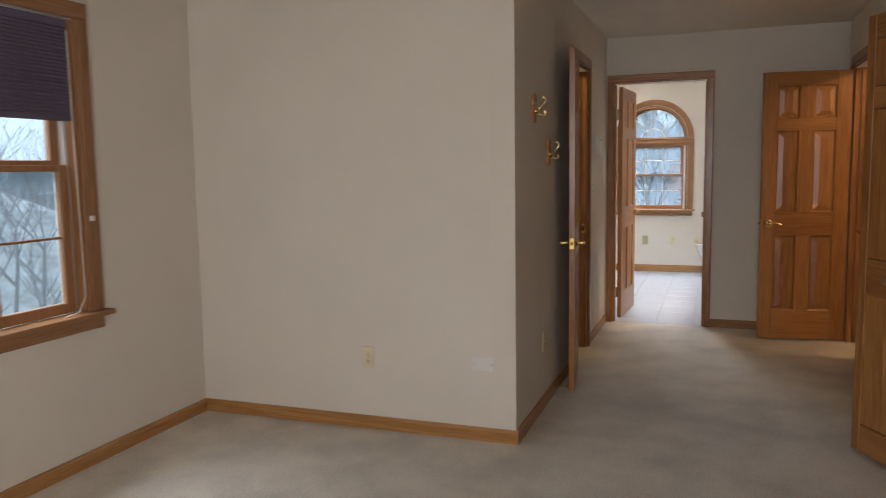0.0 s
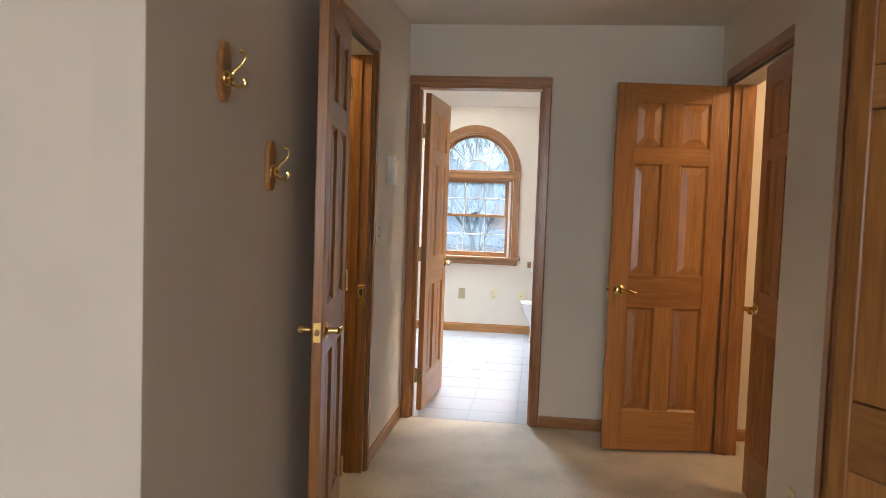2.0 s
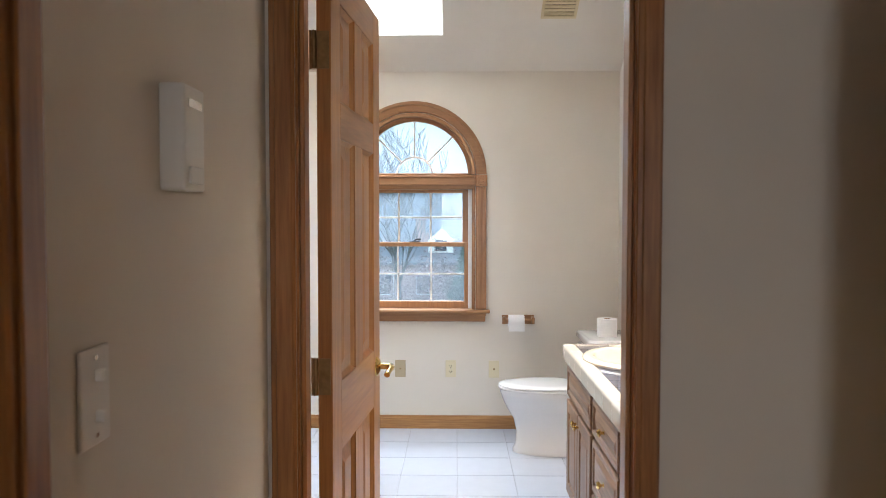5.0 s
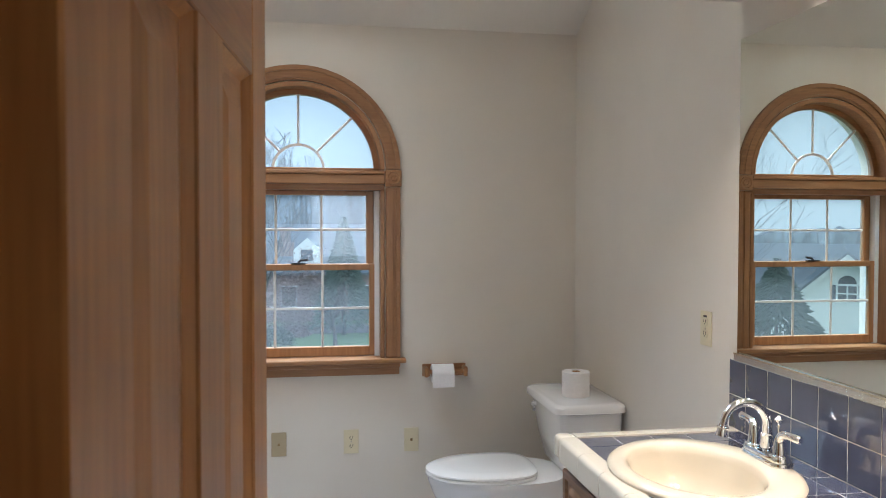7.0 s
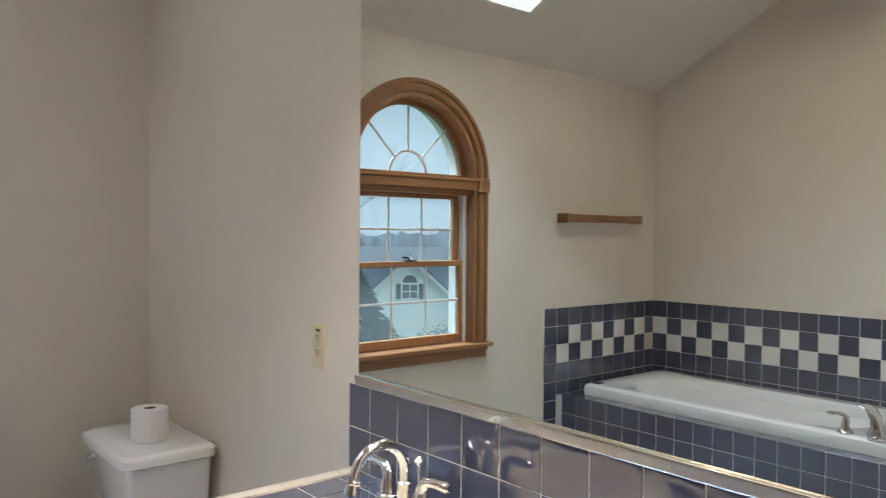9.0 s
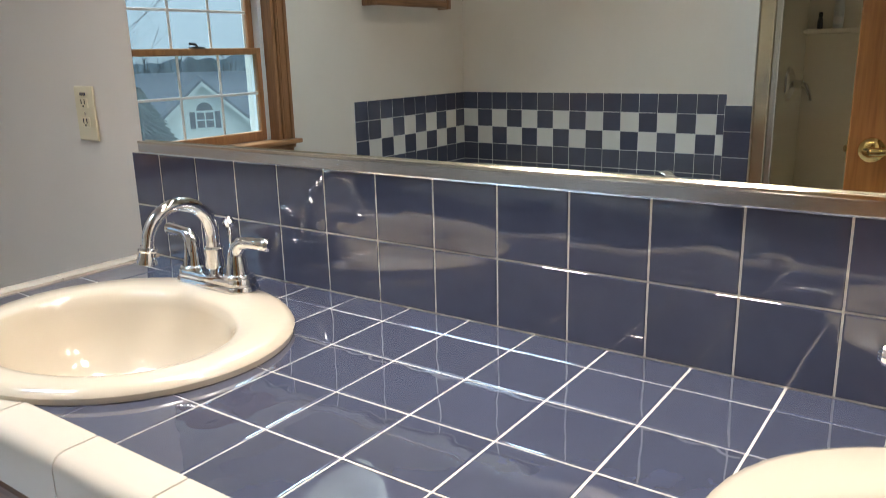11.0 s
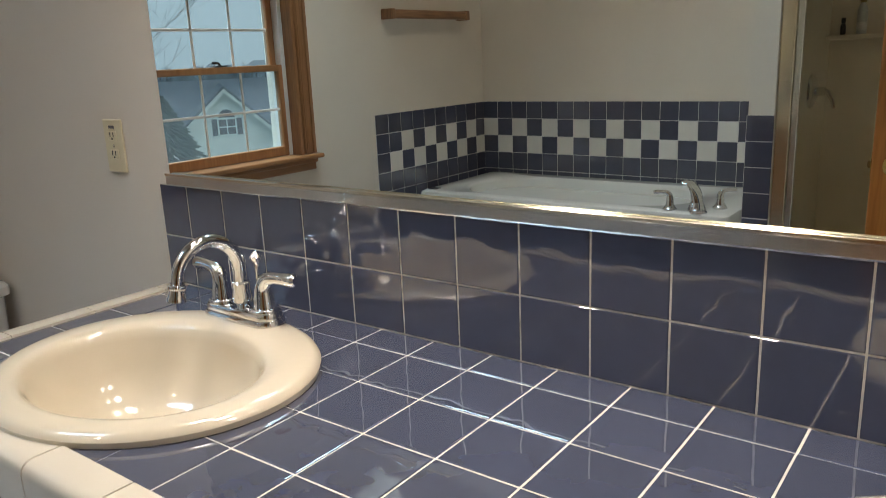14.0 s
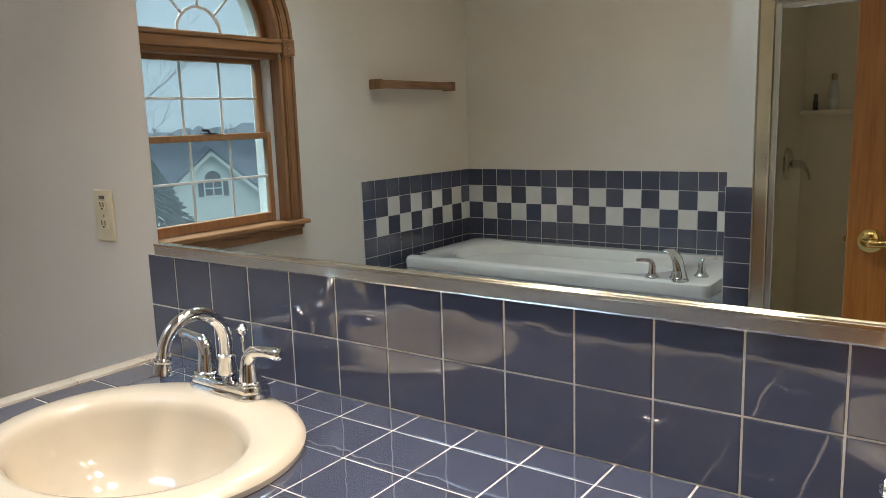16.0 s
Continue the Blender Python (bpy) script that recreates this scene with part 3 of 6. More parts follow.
def six_panel(name, w, base_at, turn, label, hinge_sign=1, h=2.022, th=0.035, hinges=True, latch=True, lz=0.905):
    """Six-panel door leaf. Own space: hinge edge at x=0, free edge at x=w, thickness along y from 0 to -th; z up."""
    vm, hm = DOORV, DOORX
    d = thing(name, label, "door", base_at, turn, kind="structure")
    st = 0.108 if w > 0.68 else 0.100
    mid = 0.115 if w > 0.68 else 0.100
    pw = (w - 2 * st - mid) / 2
    z0, z1 = 0.014, 0.014 + h
    rails = [(z0, 0.235), (0.812, 0.990), (1.600, 1.692), (1.935, z1)]
    for a, b in ((0, st), (w - st, w)):
        part("stile", one((a, -th, z0), (b, 0, z1), 0.0025), vm, d, "", True)
    for a, b in rails:
        part("rail", one((st, -th + 0.0004, a), (w - st, -0.0004, b), 0.0012), hm, d, "", True)
    for a, b in ((0.235, 0.812), (0.990, 1.600), (1.692, 1.935)):
        part("mullion", one((st + pw, -th + 0.0004, a), (st + pw + mid, -0.0004, b), 0.0012), vm, d, "", True)
        for x0 in (st, st + pw + mid):
            x1 = x0 + pw
            bm = bmesh.new()
            for f, s in ((-0.0, -1), (-th, 1)):
                rings = []
                for ins, dep in ((0.0, 0.004), (0.010, 0.013), (0.016, 0.013), (0.046, 0.006), (0.050, 0.005)):
                    rings.append([bm.verts.new((px, f + s * dep, pz)) for px, pz in ((x0 + ins, a + ins), (x1 - ins, a + ins), (x1 - ins, b - ins), (x0 + ins, b - ins))])
                for r1, r2 in zip(rings, rings[1:]):
                    for i in range(4):
                        bm.faces.new((r1[i], r1[(i + 1) % 4], r2[(i + 1) % 4], r2[i]))
                bm.faces.new(rings[-1])
            bmesh.ops.recalc_face_normals(bm, faces=bm.faces)
            part("panel", bm, vm, d, "", True)
    if latch:
        for y, s in ((0, 1), (-th, -1)):
            lever(d, w - 0.056, lz, y, s, -1)
        lp = part("latch_plate", one((w, -th + 0.005, lz - 0.033), (w + 0.0015, -0.005, lz + 0.033), 0.0005), BRASS, d, "brass latch plate", True)
        bm = one((w + 0.0015, -th / 2 - 0.007, lz - 0.010), (w + 0.010, -th / 2 + 0.007, lz + 0.010), 0.003)
        part("latch_bolt", bm, OLDBRASS, lp, "", True)
    if hinges:
        for hz in (0.24, 1.02, 1.80):
            bm = bmesh.new()
            yk = 0.004 if hinge_sign > 0 else -th - 0.004
            rod(bm, (-0.004, yk, hz - 0.045), (-0.004, yk, hz + 0.045), 0.006, 12)
            box(bm, (-0.0018, -th + 0.004, hz - 0.044), (-0.0003, -0.003, hz + 0.044))
            if name == "door_bath":
                box(bm, (-0.003, 0.0005, hz - 0.046), (-0.0005, 0.016, hz + 0.046))
            part("hinge", bm, OLDBRASS if name == "door_bath" else BRASS, d, "", True, True)
    return d


def leaf_turn(hinge, free):
    return math.degrees(math.atan2(free[1] - hinge[1], free[0] - hinge[0]))


# bathroom leaf: its -y side faces the mirror
hb, fb = (-0.592, 5.712), (-0.545, 6.32)
six_panel("door_bath", 0.640, (*hb, 0), leaf_turn(hb, fb), "open stained six-panel bathroom door with brass lever", 1, lz=0.932)
for o in [c for c in bpy.data.objects["door_bath"].children]:
    o.location.y += 0.035
h1, f1 = (1.112, 5.275), (0.497, 5.185)
six_panel("door_dressing", 0.612, (*h1, 0), leaf_turn(h1, f1), "open stained six-panel door standing before the end wall", -1)
h2, f2 = (1.128, 4.090), (1.128, 4.70)
six_panel("door_dressing_near", 0.606, (*h2, 0), leaf_turn(h2, f2), "closed stained six-panel leaf of a double door", 1)
for o in [c for c in bpy.data.objects["door_dressing_near"].children]:
    o.location.y += -0.004
h3, f3 = (-0.672, 3.985), (-0.592, 3.385)
six_panel("door_linen", 0.605, (*h3, 0), leaf_turn(h3, f3), "wide open stained six-panel linen closet door with brass levers", 1)


def bifold(name, a, b, label, knob=False, flip=False):
    """One leaf of a folding closet door from a to b: frame, plank panels and a wooden knob."""
    w = (Vector(b) - Vector(a)).length
    d = thing(name, label, "folding door", (*a, 0), leaf_turn(a, b), kind="structure")
    z0, z1, st, th = 0.02, 2.005, 0.052, 0.030
    for p, q in ((0, st), (w - st, w)):
        part("stile", one((p, -th, z0), (q, 0, z1), 0.003), PINEV, d, "", True)
    for p, q in ((z0, 0.15), (0.765, 0.925), (1.595, 1.69), (1.90, z1)):
        part("rail", one((st, -th + 0.001, p), (w - st, -0.001, q), 0.002), PINEX, d, "", True)
    for p, q in ((0.15, 0.765), (0.925, 1.595), (1.69, 1.90)):
        n = 5
        for i in range(n):
            x0 = st + (w - 2 * st) * i / n
            part("plank", one((x0 + 0.0001, -th + 0.007, p + 0.004), (x0 + (w - 2 * st) / n - 0.0001, -0.007, q - 0.004), 0.0005), PINEV, d, "", True)
    if knob:
        bm = bmesh.new()
        y = 0 if flip else -th
        m = Matrix.Translation((knob, y, 0.845)) @ Matrix.Rotation(radians(-90 if flip else 90), 4, 'X')
        lathe(bm, [(0, 0.032), (0.010, 0.032), (0.018, 0.027), (0.019, 0.021), (0.013, 0.014), (0.009, 0.008), (0.012, 0), (0, 0)], m, 20)
        part("knob", bm, OAKV, d, "round wooden knob", True, True)
    return d


FOLD = (0.838, 2.850)
bifold("folding_door_leading", FOLD, (1.035, 2.475), "pine folding closet door leaf, half open", 0.205, False)
bifold("folding_door_hung", (1.030, 3.225), (0.848, 2.872), "pine folding closet door leaf hung at the jamb")
bifold("folding_door_closed", (1.045, 2.42), (1.045, 2.0), "closed pine folding closet door leaf")
bifold("folding_door_closed_end", (1.045, 1.99), (1.045, 1.57), "closed pine folding closet door leaf at the jamb")

# ---- windows ----


def ring_bar(bm, c, r0, r1, y0, y1, a0=0, a1=180, n=36):
    """Curved bar of rectangular section in the plane of a wall across y."""
    pts = []
    for i in range(n + 1):
        a = radians(a0 + (a1 - a0) * i / n)
        pts.append([bm.verts.new((c[0] + r * math.cos(a), y, c[1] + r * math.sin(a))) for r, y in ((r0, y0), (r1, y0), (r1, y1), (r0, y1))])
    for p, q in zip(pts, pts[1:]):
        for k in range(4):
            bm.faces.new((p[k], p[(k + 1) % 4], q[(k + 1) % 4], q[k]))
    bm.faces.new(pts[0][::-1])
    bm.faces.new(pts[-1])
    bmesh.ops.recalc_face_normals(bm, faces=bm.faces)
    return bm


w1 = thing("window_arched", "arched oak-trimmed double-hung window with white muntins", "window", (XC, BY1, WS), kind="structure")
Y = BY1
bm = bmesh.new()
ring_bar(bm, (XC, SPR), RO - 0.070, RO, Y - 0.016, Y - 0.0005)
ring_bar(bm, (XC, SPR), RO - 0.022, RO - 0.002, Y - 0.024, Y - 0.016)
ring_bar(bm, (XC, SPR), RO - 0.060, RO - 0.034, Y - 0.021, Y - 0.016)
part("arched_casing", bm, WINX, w1)
for s in (-1, 1):
    x0, x1 = sorted((XC + s * (RO - 0.070), XC + s * RO))
    bm = one((x0, Y - 0.016, 0.802), (x1, Y - 0.0005, 1.612), 0.003)
    xa, xb = sorted((XC + s * (RO - 0.022), XC + s * (RO - 0.002)))
    box(bm, (xa, Y - 0.024, 0.802), (xb, Y - 0.0158, 1.612), 0.002)
    xa, xb = sorted((XC + s * (RO - 0.062), XC + s * (RO - 0.034)))
    box(bm, (xa, Y - 0.021, 0.802), (xb, Y - 0.0158, 1.612), 0.002)
    part("side_casing", bm, WINV, w1)
    xm = XC + s * (RO - 0.035)
    bm = one((xm - 0.039, Y - 0.030, 1.614), (xm + 0.039, Y - 0.0005, 1.692), 0.003)
    m = Matrix.Translation((xm, Y - 0.030, 1.653)) @ Matrix.Rotation(radians(90), 4, 'X')
    lathe(bm, [(0.032, 0), (0.030, 0.005), (0.025, 0.001), (0.018, 0.001), (0.014, 0.006), (0.009, 0.002), (0.0, 0.005)], m, 24)
    part("corner_block", bm, WINX, w1, "carved round rosette block")
# mullion shelf between arch and sashes
bm = one((XC - RO + 0.075, Y - 0.022, 1.625), (XC + RO - 0.075, Y + 0.082, 1.672), 0.004)
box(bm, (XC - RO + 0.075, Y - 0.030, 1.672), (XC + RO - 0.075, Y + 0.082, 1.690), 0.004)
box(bm, (XC - RI + 0.001, Y + 0.010, 1.598), (XC + RI - 0.001, Y + 0.122, 1.625), 0.002)
part("mullion", bm, WINX, w1)
# jambs
for s in (-1, 1):
    x0, x1 = sorted((XC + s * (RI - 0.0005), XC + s * (RI - 0.020)))
    part("jamb", one((x0, Y - 0.012, 0.80), (x1, Y + 0.096, 1.598), 0.002), WINV, w1)
    x0, x1 = sorted((XC + s * (RI - 0.021), XC + s * (RI - 0.045)))
    part("jamb_liner", one((x0, Y + 0.050, 0.80), (x1, Y + 0.13, 1.598), 0.001), VINYL, w1, "white vinyl sash track")
bm = bmesh.new()
ring_bar(bm, (XC, SPR), RI - 0.022, RI - 0.0005, Y - 0.012, Y + 0.125)
ring_bar(bm, (XC, SPR), 0.358, RI - 0.022, Y + 0.067, Y + 0.107)
box(bm, (XC - RI + 0.022, Y + 0.067, SPR - 0.004), (XC + RI - 0.022, Y + 0.107, SPR + 0.012), 0.002)
part("arched_sash", bm, WINX, w1)
bm = bmesh.new()
lathe(bm, [(0, 0), (0.360, 0), (0.360, 0.004), (0, 0.004)], Matrix.Translation((XC, Y + 0.088, SPR)) @ Matrix.Rotation(radians(90), 4, 'X'), 64)
bmesh.ops.delete(bm, geom=[v for v in bm.verts if v.co.z < SPR - 0.36], context='VERTS')
bmesh.ops.bisect_plane(bm, geom=bm.verts[:] + bm.edges[:] + bm.faces[:], plane_co=(0, 0, SPR + 0.004), plane_no=(0, 0, -1), clear_outer=True)
part("arched_pane", bm, GLASS, w1).visible_shadow = False
bm = bmesh.new()
ring_bar(bm, (XC, SPR), 0.114, 0.126, Y + 0.074, Y + 0.084, n=24)
part("fan_muntin", bm, VINYL, w1, "white curved muntin")
for a in (45, 90, 135):
    bm = bmesh.new()
    d = Vector((math.cos(radians(a)), 0, math.sin(radians(a))))
    rod(bm, Vector((XC, Y + 0.079, SPR)) + d * 0.126, Vector((XC, Y + 0.079, SPR)) + d * 0.359, 0.006, 8)
    part("fan_spoke", bm, VINYL, w1, "white radial muntin")


def sash(parent, x0, x1, z0, z1, y, name, rail_lo=0.045, rail_hi=0.028, st=0.036, cols=3, rows=2, th=0.034):
    s = part(name, boxes(((x0, y, z0), (x0 + st, y + th, z1)), ((x1 - st, y, z0), (x1, y + th, z1)), ((x0 + st, y, z0), (x1 - st, y + th, z0 + rail_lo)), ((x0 + st, y, z1 - rail_hi), (x1 - st, y + th, z1)), bevel=0.003), WINV, parent)
    gx0, gx1, gz0, gz1 = x0 + st, x1 - st, z0 + rail_lo, z1 - rail_hi
    part("pane", one((gx0 - 0.002, y + 0.016, gz0 - 0.002), (gx1 + 0.002, y + 0.020, gz1 + 0.002)), GLASS, s).visible_shadow = False
    for i in range(1, cols):
        x = gx0 + (gx1 - gx0) * i / cols
        part("muntin", one((x - 0.006, y + 0.008, gz0), (x + 0.006, y + 0.0155, gz1), 0.002), VINYL, s, "white upright muntin")
    for i in range(1, rows):
        z = gz0 + (gz1 - gz0) * i / rows
        part("muntin", one((gx0, y + 0.0075, z - 0.006), (gx1, y + 0.015, z + 0.006), 0.002), VINYL, s, "white level muntin")
    return s


SX0, SX1 = XC - RI + 0.046, XC + RI - 0.046
sash(w1, SX0 - 0.012, SX1 + 0.012, 0.803, 1.246, Y + 0.052, "lower_sash", 0.046, 0.030)
sash(w1, SX0, SX1, 1.215, 1.598, Y + 0.088, "upper_sash", 0.030, 0.022)
bm = one((XC - 0.035, Y + 0.048, 1.2465), (XC + 0.035, Y + 0.078, 1.253), 0.002)
tube(bm, [(XC - 0.002, Y + 0.062, 1.252), (XC + 0.01, Y + 0.058, 1.264), (XC + 0.045, Y + 0.052, 1.266)], 0.006, 8)
part("sash_lock", bm, BLACKP, w1, "black sash lock")
part("stool", one((XC - RO - 0.024, Y - 0.052, 0.778), (XC + RO + 0.024, Y + 0.084, 0.800), 0.006, 2), WINX, w1, "oak window stool")
bm = one((XC - RO + 0.006, Y - 0.018, 0.720), (XC + RO - 0.006, Y - 0.0005, 0.777), 0.004)
box(bm, (XC - RO + 0.002, Y - 0.030, 0.757), (XC + RO - 0.002, Y - 0.018, 0.777), 0.005, 2)
part("apron", bm, WINX, w1)

# bedroom window
w2 = thing("window_bedroom", "oak-trimmed double-hung bedroom window with half-drawn blind", "window", (BLX, 1.22, 0.72), kind="structure")
X = BLX
WY0, WY1 = 0.80, 1.645
for y0, y1 in ((WY0 - 0.075, WY0 + 0.004), (WY1 - 0.004, WY1 + 0.075)):
    part("side_casing", boxes(((X + 0.0005, y0, 0.725), (X + 0.017, y1, 2.055)), ((X + 0.017, y0 + 0.012, 0.725), (X + 0.023, y1 - 0.03, 2.055)), bevel=0.002), WINV, w2)
part("head_casing", one((X + 0.0005, WY0 - 0.075, 2.056), (X + 0.019, WY1 + 0.075, 2.130), 0.003), WINY, w2)
part("stool", one((X - 0.06, WY0 - 0.10, 0.700), (X + 0.062, WY1 + 0.10, 0.724), 0.006, 2), WINY, w2)
part("apron", one((X + 0.0005, WY0 - 0.07, 0.640), (X + 0.020, WY1 + 0.07, 0.699), 0.004), WINY, w2)
for y0, y1 in ((WY0 + 0.0005, WY0 + 0.018), (WY1 - 0.018, WY1 - 0.0005)):
    part("jamb", one((X - 0.10, y0, 0.725), (X - 0.0005, y1, 2.05), 0.002), WINV, w2)
for y0, y1 in ((WY0 + 0.019, WY0 + 0.035), (WY1 - 0.035, WY1 - 0.019)):
    part("jamb_liner", one((X - 0.13, y0, 0.725), (X - 0.05, y1, 2.05), 0.001), VINYL, w2, "white vinyl sash track")


def sash_x(parent, y0, y1, z0, z1, x, name, st=0.040, lo=0.05, hi=0.03):
    s = part(name, boxes(((x - 0.034, y0, z0), (x, y0 + st, z1)), ((x - 0.034, y1 - st, z0), (x, y1, z1)), ((x - 0.034, y0 + st, z0), (x, y1 - st, z0 + lo)), ((x - 0.034, y0 + st, z1 - hi), (x, y1 - st, z1)), bevel=0.003), WINV, parent)
    part("pane", one((x - 0.020, y0 + st - 0.002, z0 + lo - 0.002), (x - 0.016, y1 - st + 0.002, z1 - hi + 0.002)), GLASS, s).visible_shadow = False
    zm = (z0 + lo + z1 - hi) / 2
    part("muntin", one((x - 0.014, y0 + st, zm - 0.006), (x - 0.006, y1 - st, zm + 0.006), 0.002), WINY, s)
    ym = (y0 + y1) / 2
    part("muntin", one((x - 0.0155, ym - 0.006, z0 + lo), (x - 0.0075, ym + 0.006, z1 - hi), 0.002), WINV, s)


sash_x(w2, WY0 + 0.036, WY1 - 0.036, 0.727, 1.405, X - 0.040, "lower_sash", 0.05)
sash_x(w2, WY0 + 0.036, WY1 - 0.036, 1.375, 2.05, X - 0.080, "upper_sash", 0.05)
blind = thing("window_blind", "plum pleated cellular blind drawn halfway down the window", "blind", (X - 0.03, 1.22, 1.60))
bm = bmesh.new()
n, zt, zb = 24, 2.015, 1.625
for f, xx in ((0, X - 0.018), (1, X - 0.034)):
    rows = []
    for i in range(2 * n + 1):
        z = zt + (zb - zt) * i / (2 * n)
        d = 0.007 if i % 2 else 0.0
        xo = xx + d if f == 0 else xx - d
        rows.append((bm.verts.new((xo, WY0 + 0.022, z)), bm.verts.new((xo, WY1 - 0.022, z))))
    for a, b in zip(rows, rows[1:]):
        bm.faces.new((a[0], a[1], b[1], b[0]))
part("pleated_cloth", bm, SHADE, blind)
part("head_rail", one((X - 0.045, WY0 + 0.020, 2.015), (X - 0.006, WY1 - 0.020, 2.047), 0.003), SHADE, blind)
part("bottom_rail", one((X - 0.040, WY0 + 0.022, 1.600), (X - 0.008, WY1 - 0.022, 1.625), 0.004), SHADE, blind)
bm = bmesh.new()
tube(bm, [(X - 0.006, WY1 - 0.026, 2.0), (X - 0.004, WY1 - 0.024, 1.4), (X + 0.004, WY1 - 0.022, 0.95), (X + 0.012, WY1 - 0.03, 0.80), (X + 0.018, WY1 - 0.08, 0.735), (X + 0.02, WY1 - 0.16, 0.727)], 0.0022, 6)
part("pull_cord", bm, WPLATE, blind, "white pull cord lying on the sill")
part("cord_cleat", one((X + 0.0232, WY1 + 0.010, 1.145), (X + 0.034, WY1 + 0.035, 1.170), 0.003), WPLATE, blind, "white cord cleat")

# ---- bathroom: vanity ----
VY0, VY1, VX, TOP = BY0 + 0.002, 7.470, 0.245, 0.745
SINKS = (7.062, 5.967)
SX, SA, SB = 0.462, 0.225, 0.262


def knob(parent, p, out):
    bm = bmesh.new()
    m = Matrix.Translation(p) @ Matrix.Rotation(radians(90 * out), 4, 'Y')
    lathe(bm, [(0, 0.026), (0.009, 0.025), (0.014, 0.020), (0.014, 0.015), (0.006, 0.010), (0.005, 0.004), (0.009, 0), (0, 0)], m, 20)
    return part("knob", bm, BRASS, parent, "polished brass knob", smooth=True)


def raised(parent, name, y0, y1, z0, z1, x, label="", frame_w=0.050):
    """Cabinet door or drawer front facing -x with a frame and a raised field."""
    bm = bmesh.new()
    rings = []
    for ins, dep in ((0.0, 0.0), (0.0, 0.016), (0.004, 0.020), (frame_w, 0.020), (frame_w + 0.006, 0.012), (frame_w + 0.012, 0.012), (frame_w + 0.034, 0.019)):
        rings.append([bm.verts.new((x - dep, py, pz)) for py, pz in ((y0 + ins, z0 + ins), (y1 - ins, z0 + ins), (y1 - ins, z1 - ins), (y0 + ins, z1 - ins))])
    for a, b in zip(rings, rings[1:]):
        for i in range(4):
            bm.faces.new((a[i], a[(i + 1) % 4], b[(i + 1) % 4], b[i]))
    bm.faces.new(rings[-1])
    bm.faces.new(rings[0][::-1])
    bmesh.ops.recalc_face_normals(bm, faces=bm.faces)
    return part(name, bm, OAKY if z1 - z0 < 0.2 else OAKV, parent, label)


def cabinet(y0, y1, drawers, label):
    c = thing("vanity_cabinet", label, "cabinet", (0.5, (y0 + y1) / 2, 0), group="vanity cabinets")
    bm = boxes(((VX + 0.02, y0, 0.10), (BX1 - 0.001, y0 + 0.018, TOP)), ((VX + 0.02, y1 - 0.018, 0.10), (BX1 - 0.001, y1, TOP)), ((VX + 0.02, y0 + 0.018, 0.10), (BX1 - 0.001, y1 - 0.018, 0.118)), ((VX + 0.06, y0, 0.0), (VX + 0.078, y1, 0.0995)))
    part("body", bm, OAKV, c)
    for a, b in ((y0, y0 + 0.038), (y1 - 0.038, y1)):
        part("face_stile", one((VX, a, 0.10), (VX + 0.0195, b, TOP), 0.001), OAKV, c)
    for a, b in ((0.10, 0.14), (0.555, 0.595), (TOP - 0.035, TOP)):
        part("face_rail", one((VX + 0.0005, y0 + 0.038, a), (VX + 0.019, y1 - 0.038, b)), OAKY, c)
    g = 0.010
    if drawers:
        for a, b in ((0.150, 0.350), (0.365, 0.560), (0.580, 0.718)):
            f = raised(c, "drawer_front", y0 + 0.022, y1 - 0.022, a, b, VX - 0.0005, frame_w=0.022)
            knob(f, (VX - 0.020, (y0 + y1) / 2, (a + b) / 2), -1)
    else:
        raised(c, "false_front", y0 + 0.022, y1 - 0.022, 0.580, 0.718, VX - 0.0005, frame_w=0.022)
        ym = (y0 + y1) / 2
        for a, b, k in ((y0 + 0.022, ym - 0.003, ym - 0.028), (ym + 0.003, y1 - 0.022, ym + 0.028)):
            f = raised(c, "door", a, b, 0.125, 0.560, VX - 0.0005)
            knob(f, (VX - 0.020, k, 0.515), -1)
    return c


cabinet(6.800, VY1 - 0.012, False, "oak sink cabinet with raised-panel doors and brass knobs")
cabinet(6.300, 6.799, True, "oak drawer cabinet with brass knobs between the sinks")
cabinet(VY0, 6.299, False, "oak sink cabinet with raised-panel doors beside the doorway")


def in_sink(x, y, k=1.0):
    return any(((x - SX) / (SA * k)) ** 2 + ((y - c) / (SB * k)) ** 2 < 1 for c in SINKS)


def sheet(x0, x1, y0, y1, z, skirt=0.0, cell=0.0125):
    """Flat sheet in cells, left open under the sinks, with a downward skirt round the outside."""
    bm = bmesh.new()
    nx, ny = max(1, round((x1 - x0) / cell)), max(1, round((y1 - y0) / cell))
    grid = [[bm.verts.new((x0 + (x1 - x0) * i / nx, y0 + (y1 - y0) * j / ny, z)) for j in range(ny + 1)] for i in range(nx + 1)]
    for i in range(nx):
        for j in range(ny):
            if not in_sink(x0 + (x1 - x0) * (i + 0.5) / nx, y0 + (y1 - y0) * (j + 0.5) / ny, 0.90):
                bm.faces.new((grid[i][j], grid[i + 1][j], grid[i + 1][j + 1], grid[i][j + 1]))
    bmesh.ops.delete(bm, geom=[v for v in bm.verts if not v.link_faces], context='VERTS')
    if skirt:
        es = [e for e in bm.edges if e.is_boundary]
        r = bmesh.ops.extrude_edge_only(bm, edges=es)
        bmesh.ops.translate(bm, vec=(0, 0, -skirt), verts=[v for v in r["geom"] if isinstance(v, bmesh.types.BMVert)])
    bmesh.ops.recalc_face_normals(bm, faces=bm.faces)
    return bm


